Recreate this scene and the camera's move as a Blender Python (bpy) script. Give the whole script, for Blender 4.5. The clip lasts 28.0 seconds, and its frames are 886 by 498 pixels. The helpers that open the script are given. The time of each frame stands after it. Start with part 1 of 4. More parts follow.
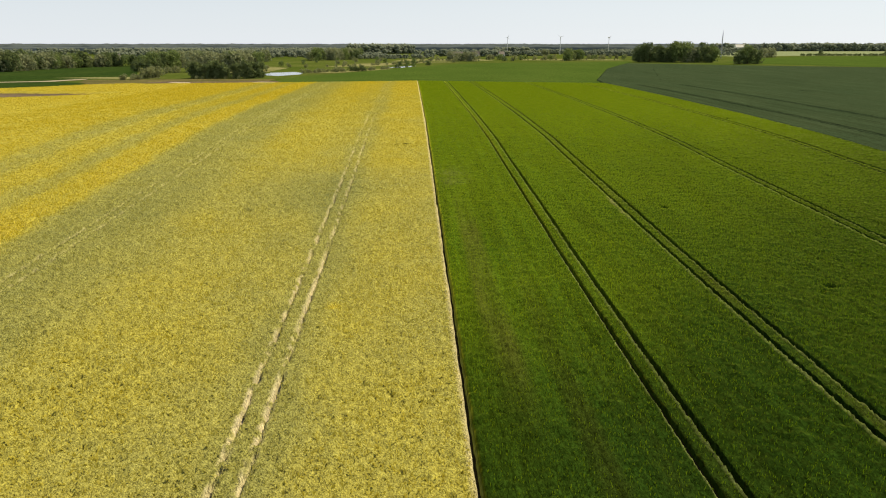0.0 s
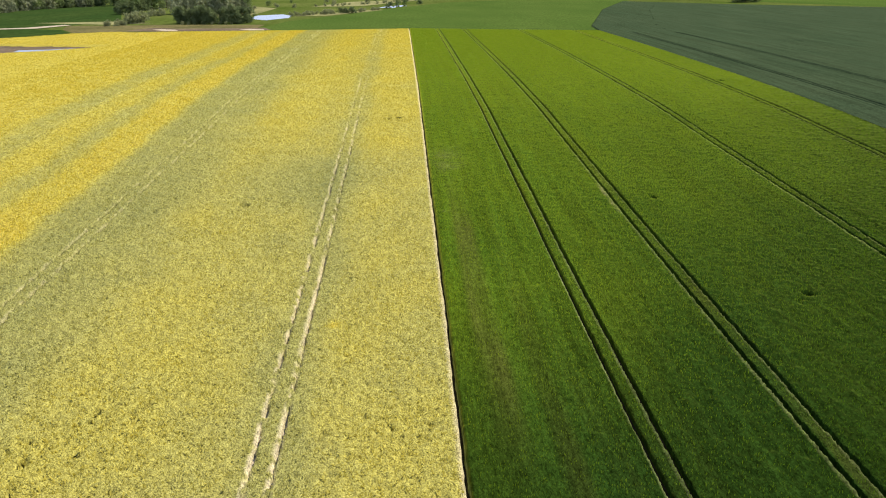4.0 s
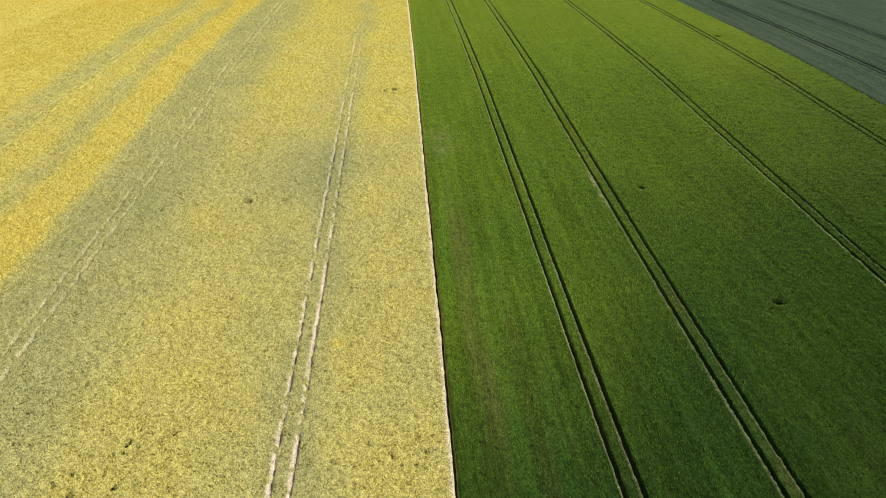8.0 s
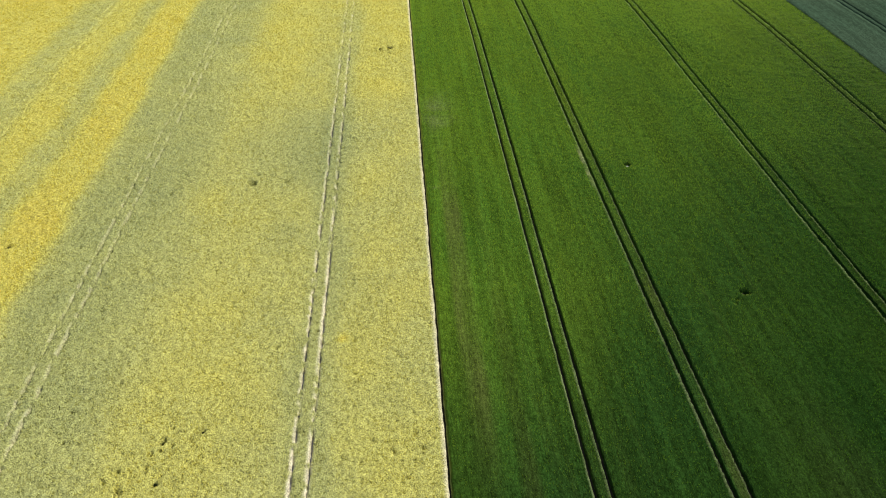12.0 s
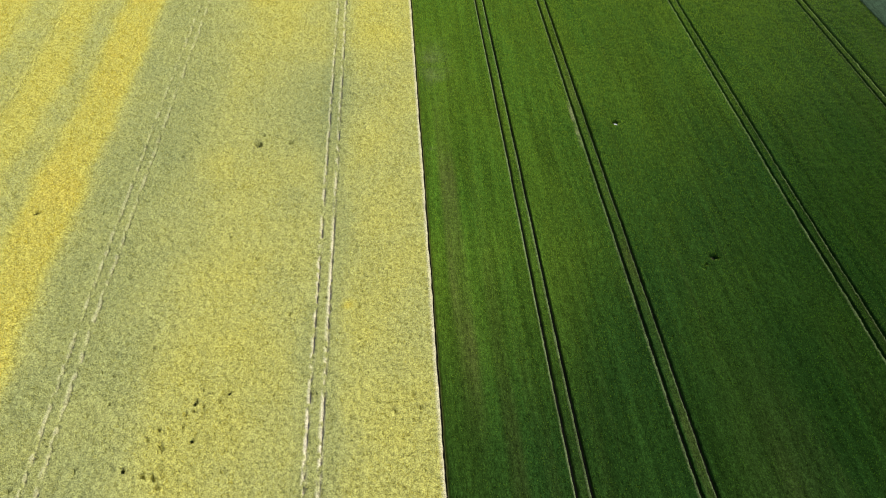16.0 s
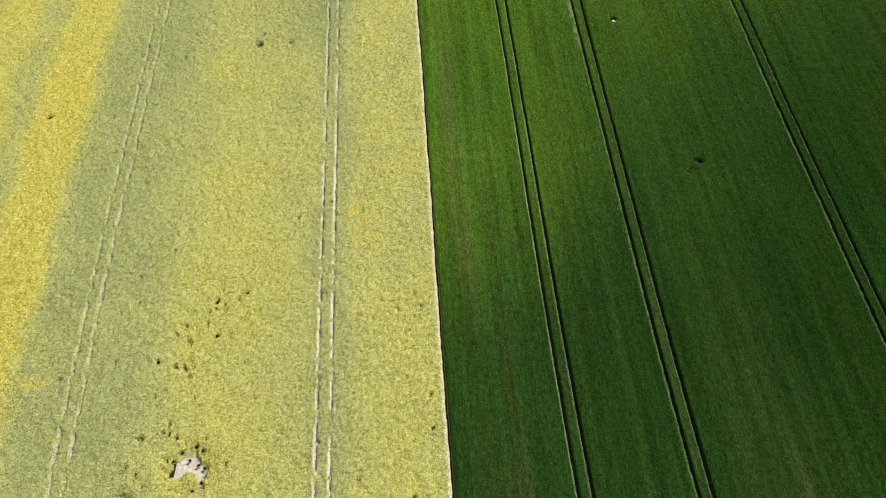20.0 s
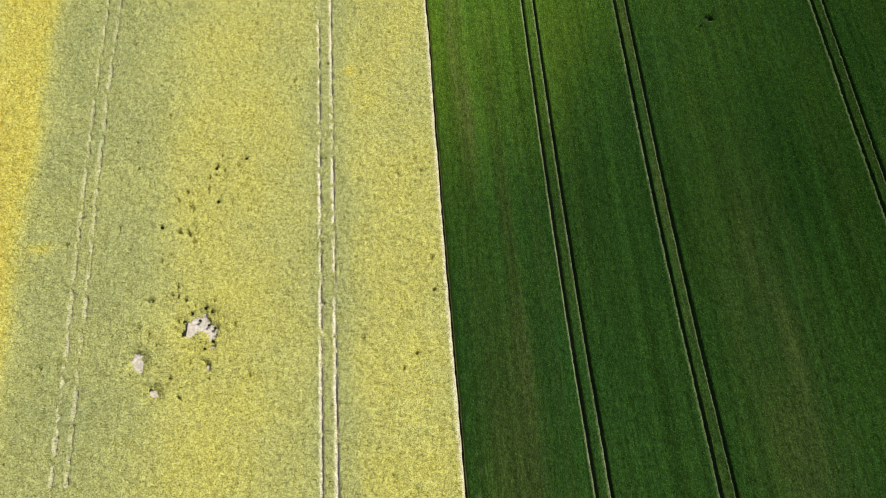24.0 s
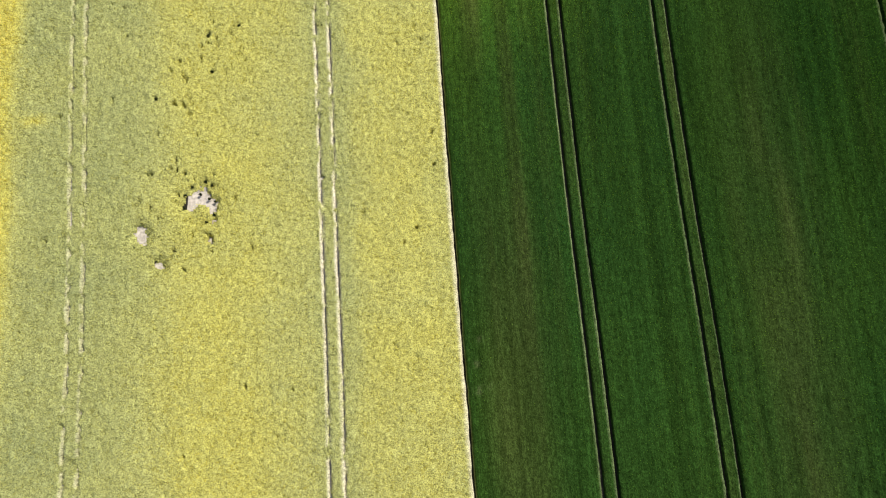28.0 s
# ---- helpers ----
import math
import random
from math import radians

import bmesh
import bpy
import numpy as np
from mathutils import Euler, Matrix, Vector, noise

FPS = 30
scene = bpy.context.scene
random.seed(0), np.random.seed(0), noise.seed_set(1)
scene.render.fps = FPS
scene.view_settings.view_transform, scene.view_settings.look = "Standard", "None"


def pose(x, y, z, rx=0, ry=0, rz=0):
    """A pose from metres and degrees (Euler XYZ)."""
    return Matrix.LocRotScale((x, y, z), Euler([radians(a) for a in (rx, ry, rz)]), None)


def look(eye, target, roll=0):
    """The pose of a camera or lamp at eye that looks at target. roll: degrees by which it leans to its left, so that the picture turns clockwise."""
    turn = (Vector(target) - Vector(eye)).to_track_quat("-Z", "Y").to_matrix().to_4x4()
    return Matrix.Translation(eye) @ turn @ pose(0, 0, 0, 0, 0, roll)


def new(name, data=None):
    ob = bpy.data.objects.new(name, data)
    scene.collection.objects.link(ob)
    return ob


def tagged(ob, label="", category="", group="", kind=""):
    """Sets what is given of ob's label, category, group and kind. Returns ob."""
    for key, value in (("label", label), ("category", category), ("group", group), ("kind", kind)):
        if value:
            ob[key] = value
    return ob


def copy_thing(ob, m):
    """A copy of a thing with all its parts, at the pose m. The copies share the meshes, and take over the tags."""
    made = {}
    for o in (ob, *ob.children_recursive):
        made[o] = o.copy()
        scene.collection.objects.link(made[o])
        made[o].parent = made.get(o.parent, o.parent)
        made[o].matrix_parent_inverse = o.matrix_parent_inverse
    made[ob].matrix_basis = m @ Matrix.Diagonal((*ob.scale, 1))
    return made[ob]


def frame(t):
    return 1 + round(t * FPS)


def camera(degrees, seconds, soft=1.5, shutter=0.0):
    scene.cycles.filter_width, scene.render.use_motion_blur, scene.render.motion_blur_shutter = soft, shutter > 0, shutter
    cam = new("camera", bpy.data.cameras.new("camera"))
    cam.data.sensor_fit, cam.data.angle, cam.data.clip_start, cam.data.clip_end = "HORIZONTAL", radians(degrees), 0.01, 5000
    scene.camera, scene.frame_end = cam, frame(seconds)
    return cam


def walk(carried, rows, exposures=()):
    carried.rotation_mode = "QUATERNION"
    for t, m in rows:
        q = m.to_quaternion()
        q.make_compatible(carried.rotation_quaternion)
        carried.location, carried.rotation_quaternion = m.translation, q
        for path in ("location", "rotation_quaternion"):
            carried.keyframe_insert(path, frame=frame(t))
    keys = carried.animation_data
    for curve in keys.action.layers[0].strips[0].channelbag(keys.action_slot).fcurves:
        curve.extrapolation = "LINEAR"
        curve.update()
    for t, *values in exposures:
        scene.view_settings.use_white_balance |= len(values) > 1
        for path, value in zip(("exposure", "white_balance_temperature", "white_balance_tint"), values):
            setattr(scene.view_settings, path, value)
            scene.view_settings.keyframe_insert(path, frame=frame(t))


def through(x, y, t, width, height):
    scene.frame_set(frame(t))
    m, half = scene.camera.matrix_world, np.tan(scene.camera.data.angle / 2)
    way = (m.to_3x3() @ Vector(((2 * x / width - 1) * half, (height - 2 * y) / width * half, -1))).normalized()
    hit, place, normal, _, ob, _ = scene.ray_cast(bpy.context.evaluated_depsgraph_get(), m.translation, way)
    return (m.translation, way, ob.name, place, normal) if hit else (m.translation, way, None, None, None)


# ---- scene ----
# A drone rises straight up beside the border of a rapeseed field and a wheat field and tilts down.
PATH = [
    (0.0, pose(-4.288, -85.186, 26.852, 90 - 16.363, 0, -2.63)),
    (1.5, pose(-4.426, -85.185, 30.104, 90 - 18.325, 0, -2.818)),
    (3.0, pose(-4.55, -85.03, 33.855, 90 - 20.286, 0, -3.114)),
    (6.0, pose(-4.50, -84.889, 42.701, 90 - 24.728, 0, -3.50)),
    (8.0, pose(-4.315, -84.851, 49.771, 90 - 28.177, 0, -3.60)),
    (11.0, pose(-4.145, -84.71, 60.84, 90 - 33.972, 0, -3.866)),
    (14.0, pose(-3.722, -84.566, 71.727, 90 - 40.01, 0, -3.988)),
    (15.5, pose(-3.453, -84.55, 77.061, 90 - 43.303, 0, -3.98)),
    (17.0, pose(-3.10, -84.405, 82.72, 90 - 47.221, 0, -3.90)),
    (18.5, pose(-3.05, -84.346, 86.507, 90 - 51.358, 0, -3.93)),
    (20.0, pose(-3.00, -84.492, 88.364, 90 - 55.593, 0, -3.92)),
    (21.5, pose(-3.177, -84.862, 88.668, 90 - 59.439, 0, -4.09)),
    (23.5, pose(-3.30, -84.957, 88.283, 90 - 64.956, 0, -4.20)),
    (25.0, pose(-3.30, -84.49, 88.272, 90 - 69.437, 0, -4.20)),
    (26.5, pose(-3.207, -84.051, 88.424, 90 - 73.84, 0, -4.14)),
    (28.0, pose(-3.044, -84.118, 88.401, 90 - 77.153, 0, -3.90)),
]
cam = camera(64.805, 28.0, soft=1.1)
walk(cam, PATH, exposures=((0.0, -0.03, 10200, 2), (3.0, 0.3, 8100, 7), (4.5, 0.35, 7300, 15), (6.0, 0.38, 6800, 33), (8.0, 0.34, 6700, 21), (10.0, 0.33, 6600, 13),
                            (11.0, 0.32, 6500, 8), (17.0, 0.36, 6400, 7), (24.0, 0.41, 6400, 9), (28.0, 0.46, 6400, 10)))

# ---- light: high sun ahead and to the right, hazy bright sky ----
SUN_AZ, SUN_EL = 62.0, 55.0
world = bpy.data.worlds.new("sky")
scene.world = world
world.use_nodes = True
wn, wl = world.node_tree.nodes, world.node_tree.links
sky = wn.new("ShaderNodeTexSky")
sky.sky_type, sky.sun_disc = "NISHITA", False
sky.sun_elevation, sky.sun_rotation = radians(SUN_EL), radians(SUN_AZ)
sky.air_density, sky.dust_density, sky.ozone_density = 1.0, 0.1, 1.0
haze = wn.new("ShaderNodeHueSaturation")      # thin high haze whitens the sky
haze.inputs["Saturation"].default_value, haze.inputs["Value"].default_value = 0.45, 0.74
wl.new(sky.outputs[0], haze.inputs["Color"])
cool = wn.new("ShaderNodeMix")
cool.data_type, cool.blend_type = "RGBA", "MULTIPLY"
cool.inputs[0].default_value, cool.inputs[7].default_value = 1.0, (0.82, 0.93, 1.20, 1)
wl.new(haze.outputs[0], cool.inputs[6])
even = wn.new("ShaderNodeMix")                # and evens it out
even.data_type = "RGBA"
even.inputs[7].default_value = (4.4, 5.75, 9.5, 1)
aim, up = wn.new("ShaderNodeTexCoord"), wn.new("ShaderNodeSeparateXYZ")
low = wn.new("ShaderNodeMapRange")            # thicker towards the horizon
low.inputs[2].default_value, low.inputs[3].default_value, low.inputs[4].default_value = 0.4, 0.7, 0.0
wl.new(aim.outputs["Generated"], up.inputs[0])
wl.new(up.outputs["Z"], low.inputs[0])
wl.new(low.outputs[0], even.inputs[0])
wl.new(cool.outputs[2], even.inputs[6])
wl.new(even.outputs[2], wn["Background"].inputs[0])
wn["Background"].inputs[1].default_value = 0.15
sun = new("sun", bpy.data.lights.new("sun", "SUN"))
sun.data.energy, sun.data.angle, sun.data.color = 4.2, radians(0.6), (1.0, 0.95, 0.87)
sun.matrix_world = look((0, 0, 0), (-math.sin(radians(SUN_AZ)) * math.cos(radians(SUN_EL)),
                                    -math.cos(radians(SUN_AZ)) * math.cos(radians(SUN_EL)), -math.sin(radians(SUN_EL))))


# ---- materials ----
def material(name, rough=0.9, spec=0.2):
    m = bpy.data.materials.new(name)
    m.use_nodes = True
    b = m.node_tree.nodes["Principled BSDF"]
    b.inputs["Roughness"].default_value = rough
    b.inputs["Specular IOR Level"].default_value = spec
    return m, m.node_tree.nodes, m.node_tree.links, b


def noise_at(nodes, links, scale, detail=3.0, stretch=(1, 1, 1), rough=0.55):
    """World-size noise, in cycles a metre, stretched by axis."""
    geo = nodes.new("ShaderNodeNewGeometry")
    mp = nodes.new("ShaderNodeMapping")
    mp.inputs["Scale"].default_value = stretch
    tex = nodes.new("ShaderNodeTexNoise")
    tex.inputs["Scale"].default_value, tex.inputs["Detail"].default_value = scale, detail
    tex.inputs["Roughness"].default_value = rough
    links.new(geo.outputs["Position"], mp.inputs[0])
    links.new(mp.outputs[0], tex.inputs[0])
    return tex.outputs["Fac"]


def ramp(nodes, links, fac, stops):
    r = nodes.new("ShaderNodeValToRGB")
    while len(r.color_ramp.elements) < len(stops):
        r.color_ramp.elements.new(0.5)
    for e, (p, c) in zip(r.color_ramp.elements, stops):
        e.position, e.color = p, (*c, 1) if len(c) == 3 else c
    links.new(fac, r.inputs[0])
    return r.outputs[0]


def grey(v):
    return (v, v, v)


def mix(nodes, links, fac, a, b, how="MIX"):
    n = nodes.new("ShaderNodeMix")
    n.data_type, n.blend_type = "RGBA", how
    for sock, v in ((n.inputs[0], fac), (n.inputs[6], a), (n.inputs[7], b)):
        if isinstance(v, (int, float)):
            sock.default_value = v
        elif isinstance(v, tuple):
            sock.default_value = (*v, 1)
        else:
            links.new(v, sock)
    return n.outputs[2]


def bump(nodes, links, b, height, strength, distance):
    n = nodes.new("ShaderNodeBump")
    n.inputs["Strength"].default_value, n.inputs["Distance"].default_value = strength, distance
    links.new(height, n.inputs["Height"])
    links.new(n.outputs[0], b.inputs["Normal"])


def two_scale(name, low, high, fine=3.0, coarse=0.15, rough=0.9, relief=0.1, stretch=(1, 1, 1), dark=0.6, spec=0.0):
    """A surface with colour drifting between low and high over metres, and grain."""
    m, n, l, b = material(name, rough, spec)
    c = mix(n, l, ramp(n, l, noise_at(n, l, coarse, 4, stretch), ((0.3, grey(0)), (0.7, grey(1)))), low, high)
    g = noise_at(n, l, fine, 4, stretch)
    c = mix(n, l, 1.0, c, ramp(n, l, g, ((0.25, grey(dark)), (0.75, grey(1.25)))), "MULTIPLY")
    l.new(c, b.inputs["Base Color"])
    bump(n, l, b, g, 0.6, relief)
    return m


def attribute(nodes, name):
    a = nodes.new("ShaderNodeAttribute")
    a.attribute_name = name
    return a.outputs["Fac"]


def rape_material():
    """Rapeseed past full bloom: grey-green pods where it has faded, yellow flowers where it has not."""
    m, n, l, b = material("rapeseed_canopy", 0.9, 0.0)
    bloom = attribute(n, "bloom")
    patch = noise_at(n, l, 0.11, 4)
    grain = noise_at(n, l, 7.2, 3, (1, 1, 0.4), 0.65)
    speck = noise_at(n, l, 9.0, 2, (1, 1, 0.4), 0.7)
    add = n.new("ShaderNodeMath")
    add.operation = "MULTIPLY_ADD"
    l.new(patch, add.inputs[0])
    add.inputs[1].default_value = 0.35
    l.new(bloom, add.inputs[2])
    add2 = n.new("ShaderNodeMath")
    add2.operation = "MULTIPLY_ADD"
    l.new(speck, add2.inputs[0])
    add2.inputs[1].default_value = 0.5
    l.new(add.outputs[0], add2.inputs[2])
    base = n.new("ShaderNodeMath")
    base.operation = "SUBTRACT"
    l.new(add2.outputs[0], base.inputs[0])
    base.inputs[1].default_value = 0.425
    col = ramp(n, l, base.outputs[0], ((0.0, (0.27, 0.29, 0.112)), (0.35, (0.40, 0.39, 0.122)), (0.65, (0.50, 0.45, 0.096)), (1.0, (0.53, 0.42, 0.072))))
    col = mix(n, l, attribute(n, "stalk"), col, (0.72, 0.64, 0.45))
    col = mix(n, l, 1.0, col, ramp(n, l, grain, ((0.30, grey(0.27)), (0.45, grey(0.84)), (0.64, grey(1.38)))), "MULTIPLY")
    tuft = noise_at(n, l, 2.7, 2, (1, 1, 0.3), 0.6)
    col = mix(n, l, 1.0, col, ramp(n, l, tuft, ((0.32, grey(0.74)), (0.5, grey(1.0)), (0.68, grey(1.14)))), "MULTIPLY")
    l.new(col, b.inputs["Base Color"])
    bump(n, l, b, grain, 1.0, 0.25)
    return m


def wheat_material(name, lush, pale, dry, awns=(0.45, 0.50, 0.05)):
    """Green wheat, drilled in rows along y, with thin dry streaks."""
    m, n, l, b = material(name, 0.9, 0.0)
    streak = noise_at(n, l, 0.5, 3, (1, 0.03, 1))
    patch = noise_at(n, l, 0.07, 3, (1, 0.35, 1))
    rows = noise_at(n, l, 5.0, 2, (1, 0.12, 0.3))
    grain = noise_at(n, l, 6.5, 3, (1, 0.6, 0.4), 0.6)
    col = mix(n, l, ramp(n, l, patch, ((0.35, grey(0)), (0.7, grey(1)))), lush, pale)
    light_grade = attribute(n, "light_grade")                 # yellower at 1, blue-green at 0, with brightness falloff painted into the colour
    col = mix(n, l, 1.0, col, ramp(n, l, light_grade, ((0.0, (0.66, 0.72, 0.62)), (0.4, grey(1.0)), (1.0, (3.75, 2.8, 1.5)))), "MULTIPLY")
    col = mix(n, l, ramp(n, l, streak, ((0.58, grey(0)), (0.8, grey(0.15)))), col, dry)
    col = mix(n, l, attribute(n, "dry"), col, tuple(2.2 * v for v in dry))
    col = mix(n, l, attribute(n, "lodged"), col, (0.15, 0.165, 0.065))
    drill = noise_at(n, l, 0.9, 3, (1, 0.015, 1))
    col = mix(n, l, 1.0, col, ramp(n, l, drill, ((0.3, grey(0.72)), (0.7, grey(1.28)))), "MULTIPLY")
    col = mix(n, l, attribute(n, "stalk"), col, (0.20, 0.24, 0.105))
    col = mix(n, l, 1.0, col, ramp(n, l, grain, ((0.33, grey(0.52)), (0.48, grey(0.9)), (0.66, grey(1.4)))), "MULTIPLY")
    col = mix(n, l, 0.8, col, ramp(n, l, rows, ((0.35, grey(0.7)), (0.65, grey(1.2)))), "MULTIPLY")
    clump = noise_at(n, l, 2.2, 2, (1, 0.7, 0.3), 0.6)
    col = mix(n, l, 1.0, col, ramp(n, l, clump, ((0.32, grey(0.76)), (0.5, grey(1.0)), (0.68, grey(1.18)))), "MULTIPLY")
    l.new(col, b.inputs["Base Color"])
    bump(n, l, b, grain, 0.8, 0.3)
    fuzz = n.new("ShaderNodeBsdfSheen")           # fine awns that catch the light at a glancing angle
    fuzz.inputs["Color"].default_value, fuzz.inputs["Roughness"].default_value = (*awns, 1), 0.3
    both = n.new("ShaderNodeAddShader")
    l.new(b.outputs[0], both.inputs[0])
    l.new(fuzz.outputs[0], both.inputs[1])
    l.new(both.outputs[0], n["Material Output"].inputs["Surface"])
    return m


def leaf_material(name, low, high, through=0.5, attr=None, faded=None, size=0.4):
    """Thin ears and petals, which the sun shines through."""
    m, n, l, b = material(name, 0.8, 0.0)
    c = mix(n, l, ramp(n, l, noise_at(n, l, size, 3), ((0.3, grey(0)), (0.7, grey(1)))), low, high)
    if attr:
        c = mix(n, l, ramp(n, l, attribute(n, attr), ((0.2, grey(0)), (0.75, grey(1)))), faded, c)
    l.new(c, b.inputs["Base Color"])
    t = n.new("ShaderNodeBsdfTranslucent")
    l.new(c, t.inputs["Color"])
    both = n.new("ShaderNodeMixShader")
    both.inputs[0].default_value = through
    l.new(b.outputs[0], both.inputs[1])
    l.new(t.outputs[0], both.inputs[2])
    l.new(both.outputs[0], n["Material Output"].inputs["Surface"])
    return m


RAPE = rape_material()
PETALS = leaf_material("rapeseed_flowers", (0.62, 0.51, 0.065), (0.68, 0.56, 0.079), 0.5, "bloom", (0.49, 0.47, 0.153))
PALE_GREEN = two_scale("pale_green_field", (0.22, 0.275, 0.155), (0.28, 0.335, 0.20), 0.3, 0.02)
WHEAT = wheat_material("wheat_canopy", (0.0135, 0.0390, 0.0070), (0.0200, 0.0460, 0.0070), (0.050, 0.045, 0.014), (0.55, 0.60, 0.08))
EARS = leaf_material("wheat_ears", (0.26, 0.37, 0.028), (0.34, 0.435, 0.035), 0.5, "light_grade", (0.085, 0.175, 0.012))
BLUE_WHEAT = wheat_material("rye_canopy", (0.036, 0.062, 0.034), (0.045, 0.071, 0.039), (0.07, 0.08, 0.042), (0.03, 0.035, 0.01))
DAMP = two_scale("damp_earth", (0.12, 0.095, 0.07), (0.20, 0.16, 0.12), 0.8, 0.08)
TRACK = two_scale("trodden_sandy_soil", (0.48, 0.42, 0.32), (0.60, 0.53, 0.42), 3.0, 0.4)
# near-black base colour puts the shade of ruts and crop gaps into the earth
SHADE_EARTH = two_scale("shade_dark_earth", (0.020, 0.019, 0.013), (0.040, 0.036, 0.025), 2.0, 0.2)
SAND = two_scale("dry_sandy_soil", (0.40, 0.345, 0.27), (0.57, 0.50, 0.40), 3.0, 0.4)
GREEN_FIELD = two_scale("green_cereal", (0.060, 0.112, 0.024), (0.080, 0.132, 0.030), 0.8, 0.02, stretch=(1, 0.5, 1))
MEADOW = two_scale("rough_grassland", (0.060, 0.100, 0.018), (0.125, 0.155, 0.045), 0.25, 0.012)
DARK_GRASS = two_scale("dark_grass", (0.027, 0.060, 0.016), (0.042, 0.075, 0.020), 0.3, 0.02)
REED = two_scale("dry_reed_grass", (0.19, 0.20, 0.09), (0.30, 0.30, 0.15), 0.5, 0.03)
VERGE = two_scale("rough_brownish_grass", (0.105, 0.105, 0.045), (0.18, 0.16, 0.075), 0.4, 0.05)
LEAF_A = leaf_material("dark_leaves", (0.115, 0.160, 0.068), (0.205, 0.260, 0.120), 0.3)
WEED_LEAF = leaf_material("dark_weed_leaves", (0.022, 0.030, 0.012), (0.040, 0.050, 0.020), 0.2)
LEAF_B = leaf_material("grey_green_leaves", (0.25, 0.29, 0.17), (0.38, 0.41, 0.25), 0.3)
LEAF_C = leaf_material("spring_leaves", (0.165, 0.235, 0.085), (0.27, 0.34, 0.14), 0.3)
# far woods and horizon forest: distance haze put into pale, bluish base colours
HAZY_LEAF = leaf_material("haze_tinted_leaves", (0.22, 0.275, 0.22), (0.37, 0.42, 0.33), 0.5, size=0.02)
HAZY_FOREST = leaf_material("haze_tinted_forest", (0.155, 0.205, 0.235), (0.225, 0.28, 0.31), 0.5, size=0.012)
WILLOW = leaf_material("pale_willow_leaves", (0.23, 0.265, 0.135), (0.36, 0.385, 0.21), 0.45)
BARK = two_scale("bark", (0.06, 0.045, 0.03), (0.12, 0.09, 0.06), 4.0, 0.5)
PALE_WALL = two_scale("whitewashed_wall", (0.72, 0.71, 0.68), (0.80, 0.79, 0.76), 1.0, 0.1, dark=0.9)
ROOF = two_scale("grey_roof", (0.22, 0.20, 0.19), (0.32, 0.29, 0.27), 1.0, 0.1)
STEEL = two_scale("galvanised_steel", (0.42, 0.43, 0.44), (0.52, 0.53, 0.54), 1.0, 0.1, rough=0.5, spec=0.5)
WHITE_STEEL = two_scale("white_painted_steel", (0.66, 0.67, 0.68), (0.74, 0.75, 0.76), 1.0, 0.1, rough=0.5, spec=0.4, dark=0.9)
STONE = two_scale("pale_stone", (0.62, 0.60, 0.56), (0.75, 0.73, 0.68), 4.0, 1.0)
WATER, wtn, wtl, wtb = material("pond_water", 0.06, 0.5)
wtb.inputs["Base Color"].default_value = (0.03, 0.045, 0.05, 1)
bump(wtn, wtl, wtb, noise_at(wtn, wtl, 0.8, 3), 0.05, 0.05)

# ---- the lie of the land ----
KNOT_Y = np.array([-100.0, -60, -30, 0, 30, 60, 100, 150, 220, 300, 450])
KNOT_Z = np.array([-1.49, -1.11, -0.60, 0.0, 1.18, 2.41, 4.21, 5.21, 5.89, 6.25, 6.28])
_ys = np.arange(-400.0, 1001.0, 2.0)
_ker = np.hanning(19) / np.hanning(19).sum()
_prof = np.convolve(np.pad(np.interp(_ys, KNOT_Y, KNOT_Z), 9, "edge"), _ker, "valid")
DEPTH = 0.95                                  # soil below the crop's top


def ease(a, b, v):
    t = np.clip((np.asarray(v, float) - a) / (b - a), 0, 1)
    return t * t * (3 - 2 * t)


def top(x, y):
    """Height of the crops' top."""
    x, y = np.asarray(x, float), np.asarray(y, float)
    lean = -0.018227 * 130 * np.tanh(x / 130)
    fade = np.where(x < 0, 1 - 1.5 * ease(60, 300, y), 1.0) * (1 - ease(300, 700, y))
    return lean * fade + np.interp(y, _ys, _prof)


def soil(x, y):
    return top(x, y) - DEPTH


SWAY_X = np.array([-90.0, -49.5, -16.4, 0, 16.47, 31.93, 64.0])
SWAY_Y = np.array([-96.0, -75, -59, -45, -33, -16, 0, 28, 80, 190, 300])
SWAY = np.array([[0.4, 0.4, 0.2, 0, -0.3, -0.5, -0.5, -0.3, 0.3, 0, 0], [0.45, 0.45, 0.12, -0.3, -0.6, -0.85, -0.75, -0.4, 0.7, 0, 0], [-0.2, -0.12, -0.1, -0.1, -0.12, -0.15, -0.15, -0.1, 0, 0, 0],
                 [0.25, 0.12, 0, -0.03, 0, 0.08, 0.15, 0.2, 0.3, 0.35, 0.3], [0.45, 0.3, 0.12, 0.03, 0.02, 0.1, 0.22, 0.35, 0.3, 0, 0], [0.3, 0.1, -0.15, -0.28, -0.28, -0.15, -0.05, 0, 0.05, 0, 0],
                 np.zeros(11)])


def sway(x, y):
    """How far the drilled rows bend away from straight lines, in metres to the right."""
    x, y = np.broadcast_arrays(np.asarray(x, float), np.asarray(y, float))
    i = np.clip(np.searchsorted(SWAY_X, x) - 1, 0, len(SWAY_X) - 2)
    t = np.clip((x - SWAY_X[i]) / (SWAY_X[i + 1] - SWAY_X[i]), 0, 1)
    bends = np.stack([np.interp(y, SWAY_Y, r) for r in SWAY])
    take = lambda k: np.take_along_axis(bends, k[None], 0)[0]
    return take(i) * (1 - t) + take(i + 1) * t


